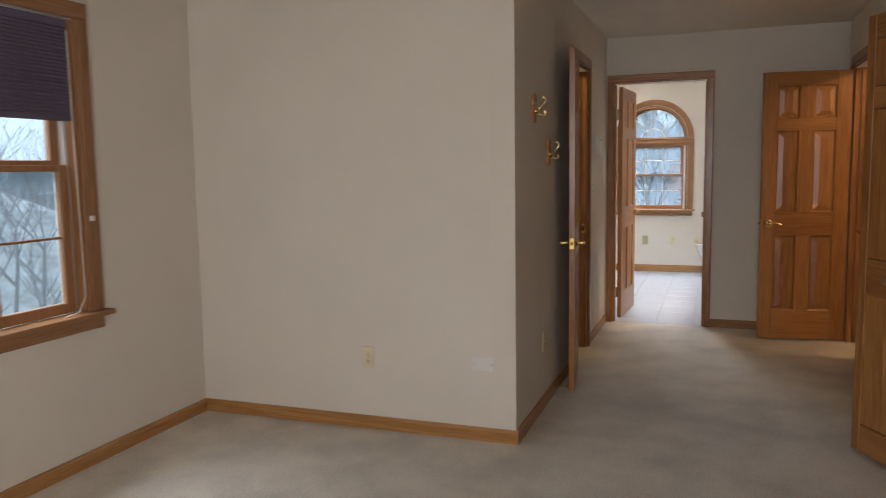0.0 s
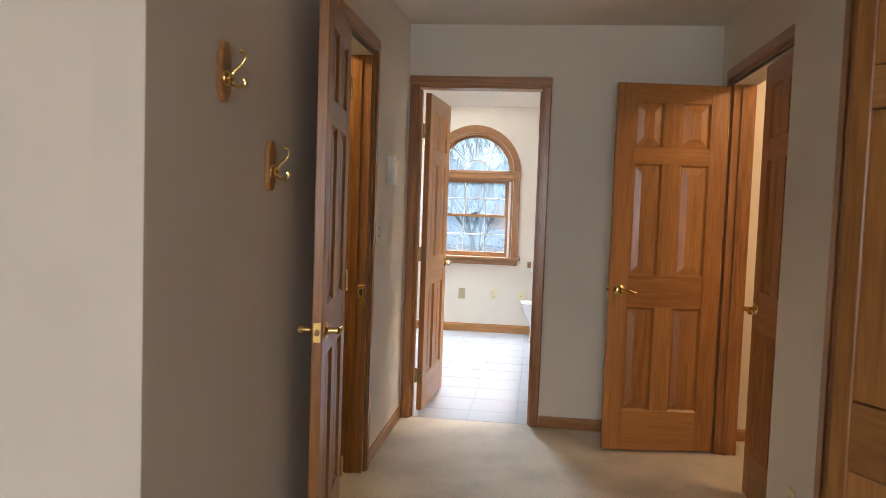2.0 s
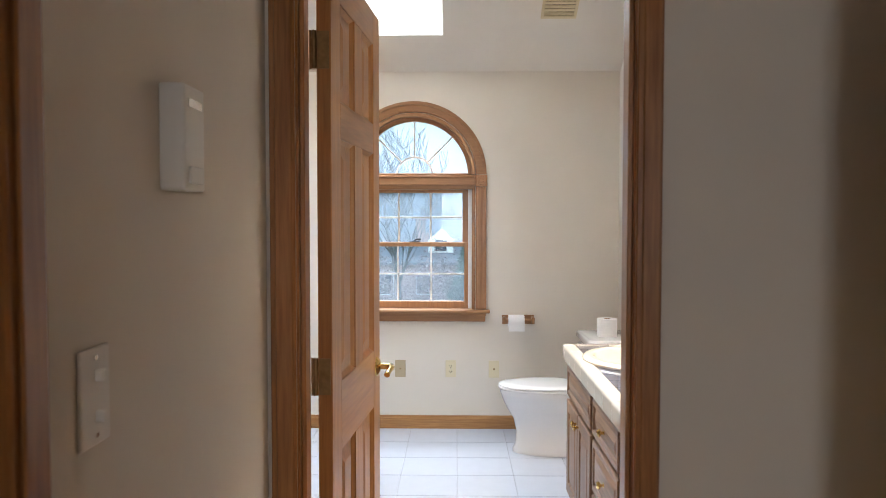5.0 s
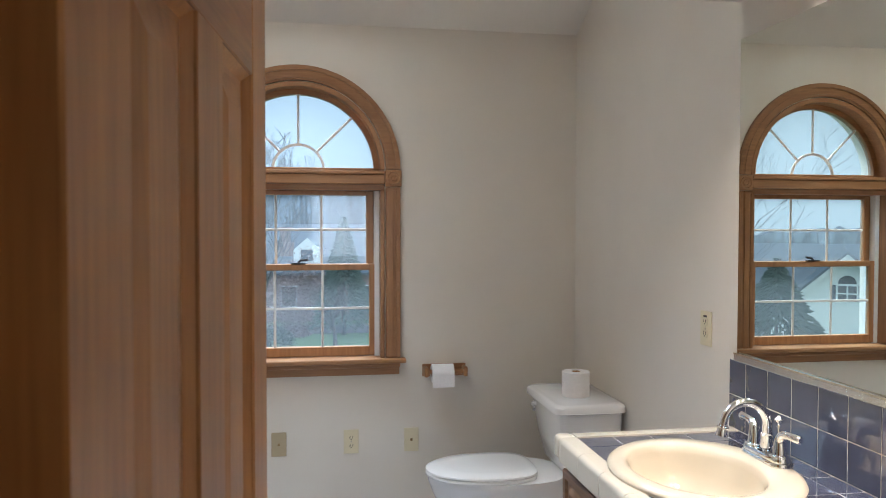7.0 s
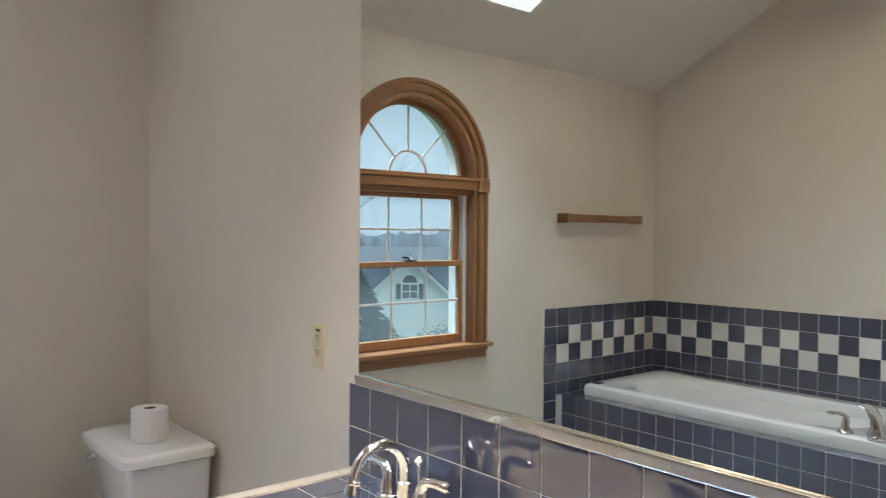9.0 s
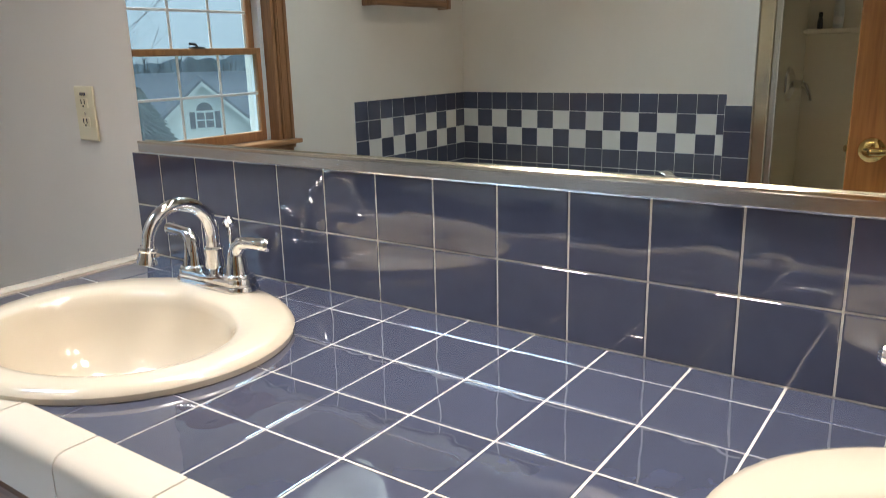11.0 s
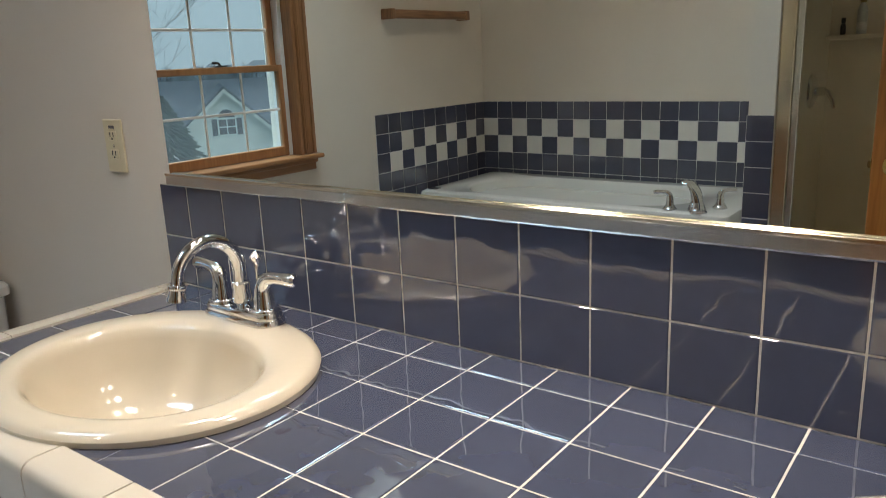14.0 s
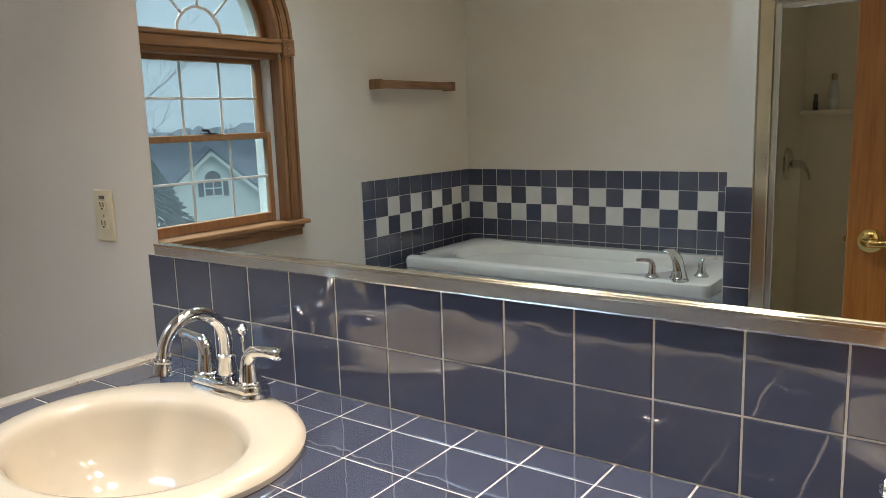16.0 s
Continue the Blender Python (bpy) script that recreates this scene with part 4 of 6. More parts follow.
counter = thing("vanity_counter", "blue-tiled vanity counter with cream rounded edge tiles", "counter", (0.5, 6.6, TOP))
part("substrate", sheet(0.222, BX1 - 0.001, VY0, VY1 - 0.012, 0.8088, 0.0628), GROUT, counter, "white grout bed")
backsplash = thing("backsplash", "two rows of glossy blue tiles in white grout", "backsplash", (BX1, 6.6, 0.811), kind="structure")
part("grout_bed", one((BX1 - 0.0068, VY0, 0.8095), (BX1 - 0.0004, 7.472, 1.019)), GROUT, backsplash)

# sinks


def rings_mesh(rings, seg=56):
    """Skin over a stack of ellipses (x, y, half x, half y, z), closed where a half is nought."""
    bm = bmesh.new()
    rows = []
    for x, y, a, b, z in rings:
        if a < 1e-6:
            rows.append([bm.verts.new((x, y, z))])
        else:
            rows.append([bm.verts.new((x + a * math.cos(2 * math.pi * i / seg), y + b * math.sin(2 * math.pi * i / seg), z)) for i in range(seg)])
    for p, q in zip(rows, rows[1:]):
        for i in range(seg):
            j = (i + 1) % seg
            vs = list(dict.fromkeys([p[i % len(p)], p[j % len(p)], q[j % len(q)], q[i % len(q)]]))
            if len(vs) > 2:
                bm.faces.new(vs)
    bmesh.ops.recalc_face_normals(bm, faces=bm.faces)
    return bm


def loft(rows, cap=True):
    """Skin over closed rows of equal length."""
    bm = bmesh.new()
    vr = [[bm.verts.new(p) for p in r] for r in rows]
    n = len(vr[0])
    for a, b in zip(vr, vr[1:]):
        for i in range(n):
            bm.faces.new((a[i], a[(i + 1) % n], b[(i + 1) % n], b[i]))
    if cap:
        bm.faces.new(vr[0][::-1])
        bm.faces.new(vr[-1])
    bmesh.ops.recalc_face_normals(bm, faces=bm.faces)
    return bm


def sink(cy):
    s = thing("washbasin", "oval bisque china washbasin set into the blue tiled counter", "washbasin", (SX, cy, 0.81), group="washbasins")
    c = SX - 0.022
    bm = rings_mesh([(SX, cy, SA - 0.02, SB - 0.02, 0.8105), (SX, cy, SA, SB, 0.8108), (SX, cy, SA + 0.001, SB + 0.001, 0.819), (SX, cy, SA - 0.004, SB - 0.004, 0.8265), (SX, cy, SA - 0.014, SB - 0.014, 0.830),
                     (SX - 0.012, cy, SA - 0.046, SB - 0.040, 0.8305), (c, cy, 0.160, 0.208, 0.829), (c, cy, 0.153, 0.200, 0.823), (c, cy, 0.148, 0.193, 0.808), (c + 0.004, cy, 0.138, 0.178, 0.765), (c + 0.008, cy, 0.115, 0.148, 0.720), (c + 0.012, cy, 0.075, 0.095, 0.690), (c + 0.014, cy, 0.030, 0.032, 0.680), (c + 0.014, cy, 0.0, 0.0, 0.679)])
    part("basin", bm, BISQUE, s, smooth=True)
    bm = bmesh.new()
    lathe(bm, [(0, 0.004), (0.010, 0.005), (0.022, 0.004), (0.026, 0.0), (0, 0)], Matrix.Translation((c + 0.014, cy, 0.6805)), 24)
    part("drain", bm, CHROME, s, "chrome drain", smooth=True)
    for k in (-0.022, 0, 0.022):
        bm = bmesh.new()
        rod(bm, (c - 0.1505, cy + k, 0.795), (c - 0.140, cy + k, 0.794), 0.0055, 12)
        part("overflow_hole", bm, DARK, s, "dark overflow hole")
    return s


def faucet(cy):
    f = thing("basin_faucet", "chrome two-handle gooseneck faucet on the washbasin", "faucet", (0.655, cy + 0.030, 0.831), group="basin faucets")
    x, y, z = 0.655, cy + 0.030, 0.8305

    def tier(hx, hy, r, z0, z1):
        def row(g, h):
            out = []
            for sx, sy, a0 in ((1, 1, 0), (-1, 1, 90), (-1, -1, 180), (1, -1, 270)):
                out += [(x + sx * (hx - r) + (r - g) * math.cos(radians(a0 + 15 * k)), y + sy * (hy - r) + (r - g) * math.sin(radians(a0 + 15 * k)), h) for k in range(7)]
            return out
        return [row(0, z0), row(0, z1 - 0.004), row(0.0015, z1 - 0.001), row(0.005, z1)]
    part("base_plate", loft(tier(0.030, 0.088, 0.028, z, z + 0.010)), CHROME, f, smooth=True)
    part("base_step", loft(tier(0.026, 0.083, 0.024, z + 0.0102, z + 0.022)), CHROME, f, smooth=True)
    z += 0.008
    bm = bmesh.new()
    lathe(bm, [(0.011, 0.012), (0.012, 0.018), (0.0165, 0.022), (0.0175, 0.032), (0.0150, 0.046), (0.0160, 0.050), (0.0160, 0.055), (0.0130, 0.058), (0, 0.059)], Matrix.Translation((x, y, z)), 32)
    part("spout_collar", bm, CHROME, f, smooth=True)
    bm = bmesh.new()
    R = 0.061
    pts = [(x, y, z + 0.058), (x, y, z + 0.068)] + arc((x - R, y, z + 0.078), R, 0, 160, 24, (1, 0, 0), (0, 0, 1))
    e = Vector(pts[-1])
    d = Vector((-math.sin(radians(20)) * 0.55, 0, -0.95)).normalized()
    pts += [e + d * 0.016]
    tube(bm, pts, 0.0105, 20, [0.0125 - 0.0030 * i / (len(pts) - 1) for i in range(len(pts))])
    part("spout", bm, CHROME, f, smooth=True)
    q = e + d * 0.014
    bm = bmesh.new()
    lathe(bm, [(0, 0), (0.0110, 0), (0.0110, 0.003), (0.0150, 0.005), (0.0150, 0.008), (0.0125, 0.011), (0.0140, 0.020), (0.0158, 0.024), (0.0158, 0.029), (0.012, 0.030), (0, 0.028)], Matrix.Translation(q) @ d.to_track_quat('Z', 'Y').to_matrix().to_4x4(), 28)
    part("aerator", bm, CHROME, f, "ringed chrome aerator", smooth=True)
    bm = bmesh.new()
    rx, ry = x + 0.021, y - 0.018
    lathe(bm, [(0.007, 0.012), (0.0085, 0.018), (0.006, 0.024), (0.0034, 0.027), (0.0034, 0.070), (0.0048, 0.080), (0.0036, 0.084), (0.0100, 0.092), (0.0108, 0.097), (0.0085, 0.100), (0.0030, 0.106), (0, 0.107)], Matrix.Translation((rx, ry, z)), 16)
    part("lift_rod", bm, CHROME, f, smooth=True)
    for s in (-1, 1):
        yy = y + s * 0.055
        bm = bmesh.new()
        lathe(bm, [(0.0245, 0.012), (0.0250, 0.016), (0.0235, 0.019), (0.0215, 0.020), (0, 0.0205)], Matrix.Translation((x, yy, z)), 28)
        part("valve_flange", bm, CHROME, f, smooth=True)
        bm = bmesh.new()
        u = Vector((0.08, s, 0)).normalized()
        c = Vector((x, yy, z))
        path = [c + Vector((0, 0, h)) for h in (0.0195, 0.035, 0.048)]
        path += [c + Vector((0, 0, 0.048)) + u * (0.020 * (1 - math.cos(radians(a)))) + Vector((0, 0, 0.024 * math.sin(radians(a)))) for a in (22, 45, 68, 85)]
        path += [c + Vector((0, 0, 0.0735)) + u * k for k in (0.034, 0.048, 0.062, 0.070, 0.074)]
        tube(bm, path, 0.012, 20, [0.0190, 0.0165, 0.0148, 0.0135, 0.0122, 0.0112, 0.0104, 0.0100, 0.0104, 0.0116, 0.0106, 0.0060])
        part("handle", bm, CHROME, f, smooth=True)
    return f


for cy in SINKS:
    sink(cy)
    faucet(cy)

mirror = thing("wall_mirror", "large frameless wall mirror standing on a metal channel", "mirror", (BX1, 6.57, 1.02))
MY1 = 7.436
part("glass", one((BX1 - 0.0058, VY0 + 0.001, 1.036), (BX1 - 0.0008, MY1, 1.985)), MIRROR, mirror)
bm = bmesh.new()
prof = [(BX1 - 0.0008, 1.0195), (BX1 - 0.013, 1.0195), (BX1 - 0.014, 1.022), (BX1 - 0.014, 1.040), (BX1 - 0.011, 1.043), (BX1 - 0.0062, 1.043), (BX1 - 0.0062, 1.0355), (BX1 - 0.0008, 1.0355)]
prism(bm, [(a, b) for a, b in prof], 'y', VY0, MY1 + 0.004)
part("channel", bm, STEEL, mirror, "brushed metal channel")
part("channel_lip", one((BX1 - 0.0160, VY0, 1.0385), (BX1 - 0.0142, MY1 + 0.004, 1.0445), 0.0008), GILT, mirror, "bright gilt lip")

# ---- plates and small fittings ----


def plate(name, at, normal, label, style, material, w=0.070, h=0.114):
    """Cover plate on a wall; normal is '-y', '+x' or '-x'."""
    p = thing(name, label, "wall plate", at)

    def put(nm, u0, u1, v0, v1, d0, d1, m, bevel=0.0, parent=p, smooth=False):
        if normal == '-y':
            lo, hi = (at[0] + u0, at[1] - d1, at[2] + v0), (at[0] + u1, at[1] - d0, at[2] + v1)
        else:
            s = 1 if normal == '+x' else -1
            lo, hi = (at[0] + s * d0, at[1] + u0, at[2] + v0), (at[0] + s * d1, at[1] + u1, at[2] + v1)
        return part(nm, one(lo, hi, bevel, 2 if bevel > 0.001 else 1), m, parent)
    put("cover", -w / 2, w / 2, -h / 2, h / 2, 0.0005, 0.006, material, 0.0025)
    if style in ("duplex", "gfci"):
        for v in (-0.028, 0.012) if style == "gfci" else (-0.031, 0.007):
            f = put("socket", -0.016, 0.016, v, v + (0.024 if style == "duplex" else 0.020), 0.006, 0.0085, material, 0.002)
            for u in (-0.0075, 0.0045):
                put("slot", u, u + 0.003, v + 0.008, v + 0.018, 0.0084, 0.0089, DARK, parent=f)
            put("slot", -0.0025, 0.0025, v + 0.002, v + 0.006, 0.0084, 0.0089, DARK, parent=f)
        if style == "gfci":
            put("test_button", -0.010, 0.010, 0.037, 0.044, 0.006, 0.0085, BLUE, 0.001)
        put("screw", -0.003, 0.003, -0.003, 0.003, 0.006, 0.0072, STEEL, 0.001)
    elif style == "jack":
        put("jack", -0.006, 0.006, -0.006, 0.006, 0.006, 0.010, OLDBRASS, 0.002)
    elif style == "switch":
        for v in (-0.030, 0.018):
            put("toggle", -0.004, 0.004, v, v + 0.014, 0.006, 0.017, material, 0.002)
        for v in (-0.045, 0.045):
            put("screw", -0.003, 0.003, v - 0.003, v + 0.003, 0.006, 0.0072, STEEL, 0.001)
    elif style == "phone":
        put("jack", -0.010, 0.010, -0.010, 0.008, 0.006, 0.008, material, 0.001)
        for u in (-0.044, 0.044):
            put("screw", u - 0.003, u + 0.003, -0.003, 0.003, 0.006, 0.0072, STEEL, 0.001)
    return p


plate("cable_plate", (-0.667, BY1, 0.402), '-y', "tan cable plate on the wall below the window", "jack", TAN)
plate("outlet", (-0.330, BY1, 0.402), '-y', "almond double outlet on the wall below the window", "duplex", PLATE)
plate("cable_plate", (-0.042, BY1, 0.400), '-y', "almond jack plate on the wall beside the toilet", "jack", PLATE)
plate("outlet", (BX1, 7.628, 1.092), '-x', "almond safety outlet beside the mirror", "gfci", PLATE)
plate("outlet", (HX0, 3.075, 0.382), '+x', "almond double outlet low on the hall wall", "duplex", PLATE)
plate("outlet", (-1.510, HY0, 0.382), '-y', "almond double outlet on the bedroom wall", "duplex", PLATE)
plate("phone_plate", (-0.882, HY0, 0.392), '-y', "white phone plate on the bedroom wall", "phone", WPLATE, 0.114, 0.070)
plate("light_switch", (HX0, 4.768, 1.195), '+x', "white double light switch on the hall wall", "switch", WPLATE)
plate("outlet", (HX2, 3.55, 0.385), '-x', "almond double outlet beside the closet", "duplex", PLATE)

th = thing("thermostat", "white box thermostat on the hall wall", "thermostat", (HX0, 5.02, 1.515))
part("case", one((HX0 + 0.0005, 4.975, 1.440), (HX0 + 0.038, 5.060, 1.592), 0.004, 2), WPLATE, th)
part("dial", one((HX0 + 0.038, 4.990, 1.450), (HX0 + 0.042, 5.045, 1.475), 0.001), VINYL, th)
part("scale", one((HX0 + 0.038, 4.990, 1.560), (HX0 + 0.0395, 5.045, 1.572)), STEEL, th)


def coat_hook(y, zc):
    h = thing("coat_hook", "brass double coat hook on an oak backplate", "coat hook", (HX0, y, zc), group="coat hooks")
    bm = bmesh.new()
    w, hh, c = 0.030, 0.075, 0.016
    poly = [(y - w + c, zc - hh), (y + w - c, zc - hh), (y + w, zc - hh + 0.03), (y + w, zc + hh - 0.03), (y + w - c, zc + hh), (y - w + c, zc + hh), (y - w, zc + hh - 0.03), (y - w, zc - hh + 0.03)]
    prism(bm, poly, 'x', HX0 + 0.0005, HX0 + 0.016)
    bmesh.ops.bevel(bm, geom=[e for e in bm.edges], offset=0.003, segments=1, affect='EDGES')
    part("backplate", bm, BASEY, h, "bevelled oak backplate")
    bm = bmesh.new()
    X0 = HX0 + 0.016
    lathe(bm, [(0, 0.019), (0.008, 0.018), (0.013, 0.014), (0.015, 0.009), (0.012, 0.006), (0.021, 0.003), (0.022, 0), (0, 0)], Matrix.Translation((X0, y, zc - 0.016)) @ Matrix.Rotation(radians(90), 4, 'Y'), 20)
    part("boss", bm, BRASS, h, smooth=True)
    bm = bmesh.new()
    tube(bm, [(X0 + 0.008, y, zc - 0.012), (X0 + 0.016, y, zc - 0.004), (X0 + 0.026, y, zc + 0.008), (X0 + 0.038, y, zc + 0.018), (X0 + 0.048, y, zc + 0.030), (X0 + 0.050, y, zc + 0.042), (X0 + 0.044, y, zc + 0.051), (X0 + 0.036, y, zc + 0.052)], 0.004, 10, [0.0065, 0.0052, 0.0044, 0.004, 0.004, 0.0042, 0.0052, 0.0066])
    part("upper_hook", bm, BRASS, h, smooth=True)
    bm = bmesh.new()
    tube(bm, [(X0 + 0.008, y, zc - 0.020), (X0 + 0.018, y, zc - 0.032), (X0 + 0.032, y, zc - 0.039), (X0 + 0.046, y, zc - 0.036), (X0 + 0.051, y, zc - 0.026), (X0 + 0.045, y, zc - 0.018)], 0.004, 10, [0.0062, 0.005, 0.0044, 0.0044, 0.0052, 0.0066])
    part("lower_hook", bm, BRASS, h, smooth=True)


coat_hook(2.830, 1.664)
coat_hook(3.180, 1.444)

bm = bmesh.new()
rod(bm, (HX0 + 0.0135, 3.345, 0.050), (HX0 + 0.080, 3.345, 0.050), 0.005, 12)
lathe(bm, [(0, 0), (0.013, 0), (0.013, 0.004), (0.006, 0.008), (0, 0.008)], Matrix.Translation((HX0 + 0.0132, 3.345, 0.050)) @ Matrix.Rotation(radians(90), 4, 'Y'), 16)
lathe(bm, [(0.005, 0), (0.009, 0.003), (0.009, 0.014), (0, 0.016)], Matrix.Translation((HX0 + 0.078, 3.345, 0.050)) @ Matrix.Rotation(radians(90), 4, 'Y'), 16)
whole("door_stop", bm, BRASS, "brass door stop screwed to the baseboard", "door stop", smooth=True)

# ---- linen closet ----


def slat_shelf(z):
    s = thing("linen_shelf", "cream slatted linen closet shelf", "shelf", (-1.2, 5.2, z), group="linen shelves")
    for i in range(7):
        y = 4.965 + i * 0.068
        part("slat", one((-1.598, y, z - 0.018), (-0.837, y + 0.045, z), 0.003), CLOSET, s)
    part("front_rail", one((-1.598, 4.944, z - 0.05), (-0.837, 4.964, z - 0.002), 0.003), CLOSET, s)
    return s


for z in (0.48, 0.70, 0.92, 1.86):
    slat_shelf(z)
bm = bmesh.new()
rod(bm, (-1.27, 5.4497, 1.735), (-1.27, 5.442, 1.735), 0.012, 14)
tube(bm, [(-1.27, 5.442, 1.735), (-1.27, 5.42, 1.728), (-1.27, 5.412, 1.738), (-1.27, 5.414, 1.748)], 0.004, 8)
whole("wall_hook", bm, STEEL, "small metal hook on the linen closet wall", "hook", smooth=True)

# ---- toilet ----
TY = 8.44
toilet = thing("toilet", "white two-piece toilet with closed lid beside the vanity", "toilet", (0.4, TY, 0))


def egg(xf, xb, half, z, n=40, back=0.55):
    """Toilet outline pointing to -x: round front at xf, flatter back at xb."""
    out = []
    xm = xf + (xb - xf) * 0.55
    for i in range(n):
        a = 2 * math.pi * i / n
        c, s = math.cos(a), math.sin(a)
        if c < 0:
            out.append((xm + (xm - xf) * c, TY + half * s, z))
        else:
            e = 0.6
            out.append((xm + (xb - xm) * abs(c) ** e, TY + half * (abs(s) ** e if s >= 0 else -abs(s) ** e), z))
    return out


part("bowl", loft([egg(0.048, 0.62, 0.116, 0.0), egg(0.048, 0.62, 0.117, 0.025), egg(0.064, 0.60, 0.104, 0.05), egg(0.068, 0.60, 0.102, 0.13), egg(0.052, 0.58, 0.112, 0.20), egg(0.018, 0.57, 0.138, 0.255), egg(-0.008, 0.56, 0.161, 0.305), egg(-0.024, 0.54, 0.177, 0.350), egg(-0.030, 0.54, 0.182, 0.365), egg(-0.03, 0.54, 0.182, 0.385)]), CHINA, toilet, smooth=True)
part("seat", loft([egg(-0.035, 0.425, 0.176, 0.3855), egg(-0.040, 0.425, 0.180, 0.390), egg(-0.040, 0.425, 0.180, 0.397), egg(-0.036, 0.425, 0.176, 0.400)]), CHINA, toilet, smooth=True)
part("lid", loft([egg(-0.034, 0.422, 0.176, 0.4015), egg(-0.040, 0.425, 0.180, 0.405), egg(-0.038, 0.424, 0.178, 0.412), egg(-0.020, 0.415, 0.164, 0.418), egg(0.05, 0.39, 0.12, 0.421)]), CHINA, toilet, smooth=True)
part("deck", one((0.44, TY - 0.115, 0.30), (0.70, TY + 0.115, 0.384), 0.015, 3), CHINA, toilet, smooth=True)
rows = []
for z, g in ((0.386, 0.060), (0.40, 0.048), (0.50, 0.022), (0.663, 0.0)):
    x0, x1, y0, y1, r = 0.480 + g, 0.756, TY - 0.195 + g, TY + 0.240 - g, 0.035
    row = []
    for cx, cy, a0 in ((x1 - r, y1 - r, 0), (x0 + r, y1 - r, 90), (x0 + r, y0 + r, 180), (x1 - r, y0 + r, 270)):
        row += [(cx + r * math.cos(radians(a0 + t)), cy + r * math.sin(radians(a0 + t)), z) for t in (0, 30, 60, 90)]
    rows.append(row)
part("tank", loft(rows), CHINA, toilet, smooth=True)
rows = []
for z, g in ((0.6635, 0.006), (0.667, 0.0), (0.691, 0.0), (0.699, 0.006), (0.703, 0.020)):
    x0, x1, y0, y1, r = 0.460 + g, 0.765 - g, TY - 0.214 + g, TY + 0.262 - g, 0.040
    row = []
    for cx, cy, a0 in ((x1 - r, y1 - r, 0), (x0 + r, y1 - r, 90), (x0 + r, y0 + r, 180), (x1 - r, y0 + r, 270)):
        row += [(cx + r * math.cos(radians(a0 + t)), cy + r * math.sin(radians(a0 + t)), z) for t in (0, 30, 60, 90)]
    rows.append(row)
part("tank_lid", loft(rows), CHINA, toilet, smooth=True)
bm = bmesh.new()
rod(bm, (0.484, TY + 0.165, 0.628), (0.464, TY + 0.165, 0.628), 0.012, 16)
tube(bm, [(0.466, TY + 0.165, 0.628), (0.458, TY + 0.145, 0.627), (0.456, TY + 0.095, 0.621)], 0.006, 10, [0.008, 0.006, 0.008])
part("flush_lever", bm, CHROME, toilet, "chrome flush lever", smooth=True)


def paper_roll(name, m, label, r=0.058, h=0.105):
    p = thing(name, label, "toilet roll", m.translation)
    bm = bmesh.new()
    lathe(bm, [(0.020, -h / 2), (r - 0.002, -h / 2), (r, -h / 2 + 0.002), (r, h / 2 - 0.002), (r - 0.002, h / 2), (0.020, h / 2), (0.020, -h / 2)], m, 40)
    part("paper", bm, PAPER, p, smooth=True)
    bm = bmesh.new()
    lathe(bm, [(0.0198, -h / 2 + 0.001), (0.0198, h / 2 - 0.001), (0.0185, h / 2 - 0.001), (0.0185, -h / 2 + 0.001), (0.0198, -h / 2 + 0.001)], m, 24)
    part("core", bm, BASEY, p, "brown cardboard core")
    return p


paper_roll("spare_toilet_roll", pose(0.605, 8.415, 0.7560), "spare white toilet roll standing on the toilet tank")
hold = thing("toilet_paper_holder", "oak toilet paper holder on the wall with brass-ended roller", "paper holder", (0.115, BY1, 0.735))
part("backplate", one((0.010, BY1 - 0.016, 0.705), (0.222, BY1 - 0.0005, 0.765), 0.004, 2), WINX, hold)
for x in (0.012, 0.200):
    bm = one((x, BY1 - 0.085, 0.712), (x + 0.020, BY1 - 0.016, 0.758), 0.006, 2)
    part("bracket", bm, WINX, hold)
bm = bmesh.new()
rod(bm, (0.032, BY1 - 0.058, 0.735), (0.200, BY1 - 0.058, 0.735), 0.011, 16)
part("roller", bm, WINX, hold, smooth=True)
roll = paper_roll("toilet_roll", pose(0.100, BY1 - 0.060, 0.728, 0, 90, 0), "part-used white toilet roll on its holder", 0.044, 0.104)
bm = one((0.048, BY1 - 0.1055, 0.668), (0.152, BY1 - 0.1045, 0.728))
part("loose_sheet", bm, PAPER, roll)

tb = thing("towel_bar", "short oak towel bar on the wall above the tub", "towel bar", (-2.02, BY1, 1.49))
for x in (-2.382, -1.668):
    part("bracket", one((x, BY1 - 0.086, 1.462), (x + 0.030, BY1 - 0.0005, 1.518), 0.005, 2), OAKV, tb)
bm = bmesh.new()
box(bm, (-2.352, BY1 - 0.082, 1.466), (-1.668, BY1 - 0.040, 1.514), 0.012, 3)
part("bar", bm, OAKX, tb, smooth=True)

vent = thing("ceiling_vent", "yellowed louvred vent in the sloped ceiling", "vent", (0.30, 8.36, slope(8.36)))
ang = math.atan(0.5)


def on_slope(x0, x1, y0, y1, d0, d1):
    bm = one((x0, y0, -d1), (x1, y1, -d0))
    for v in bm.verts:
        v.co.z += slope(v.co.y)
    return bm


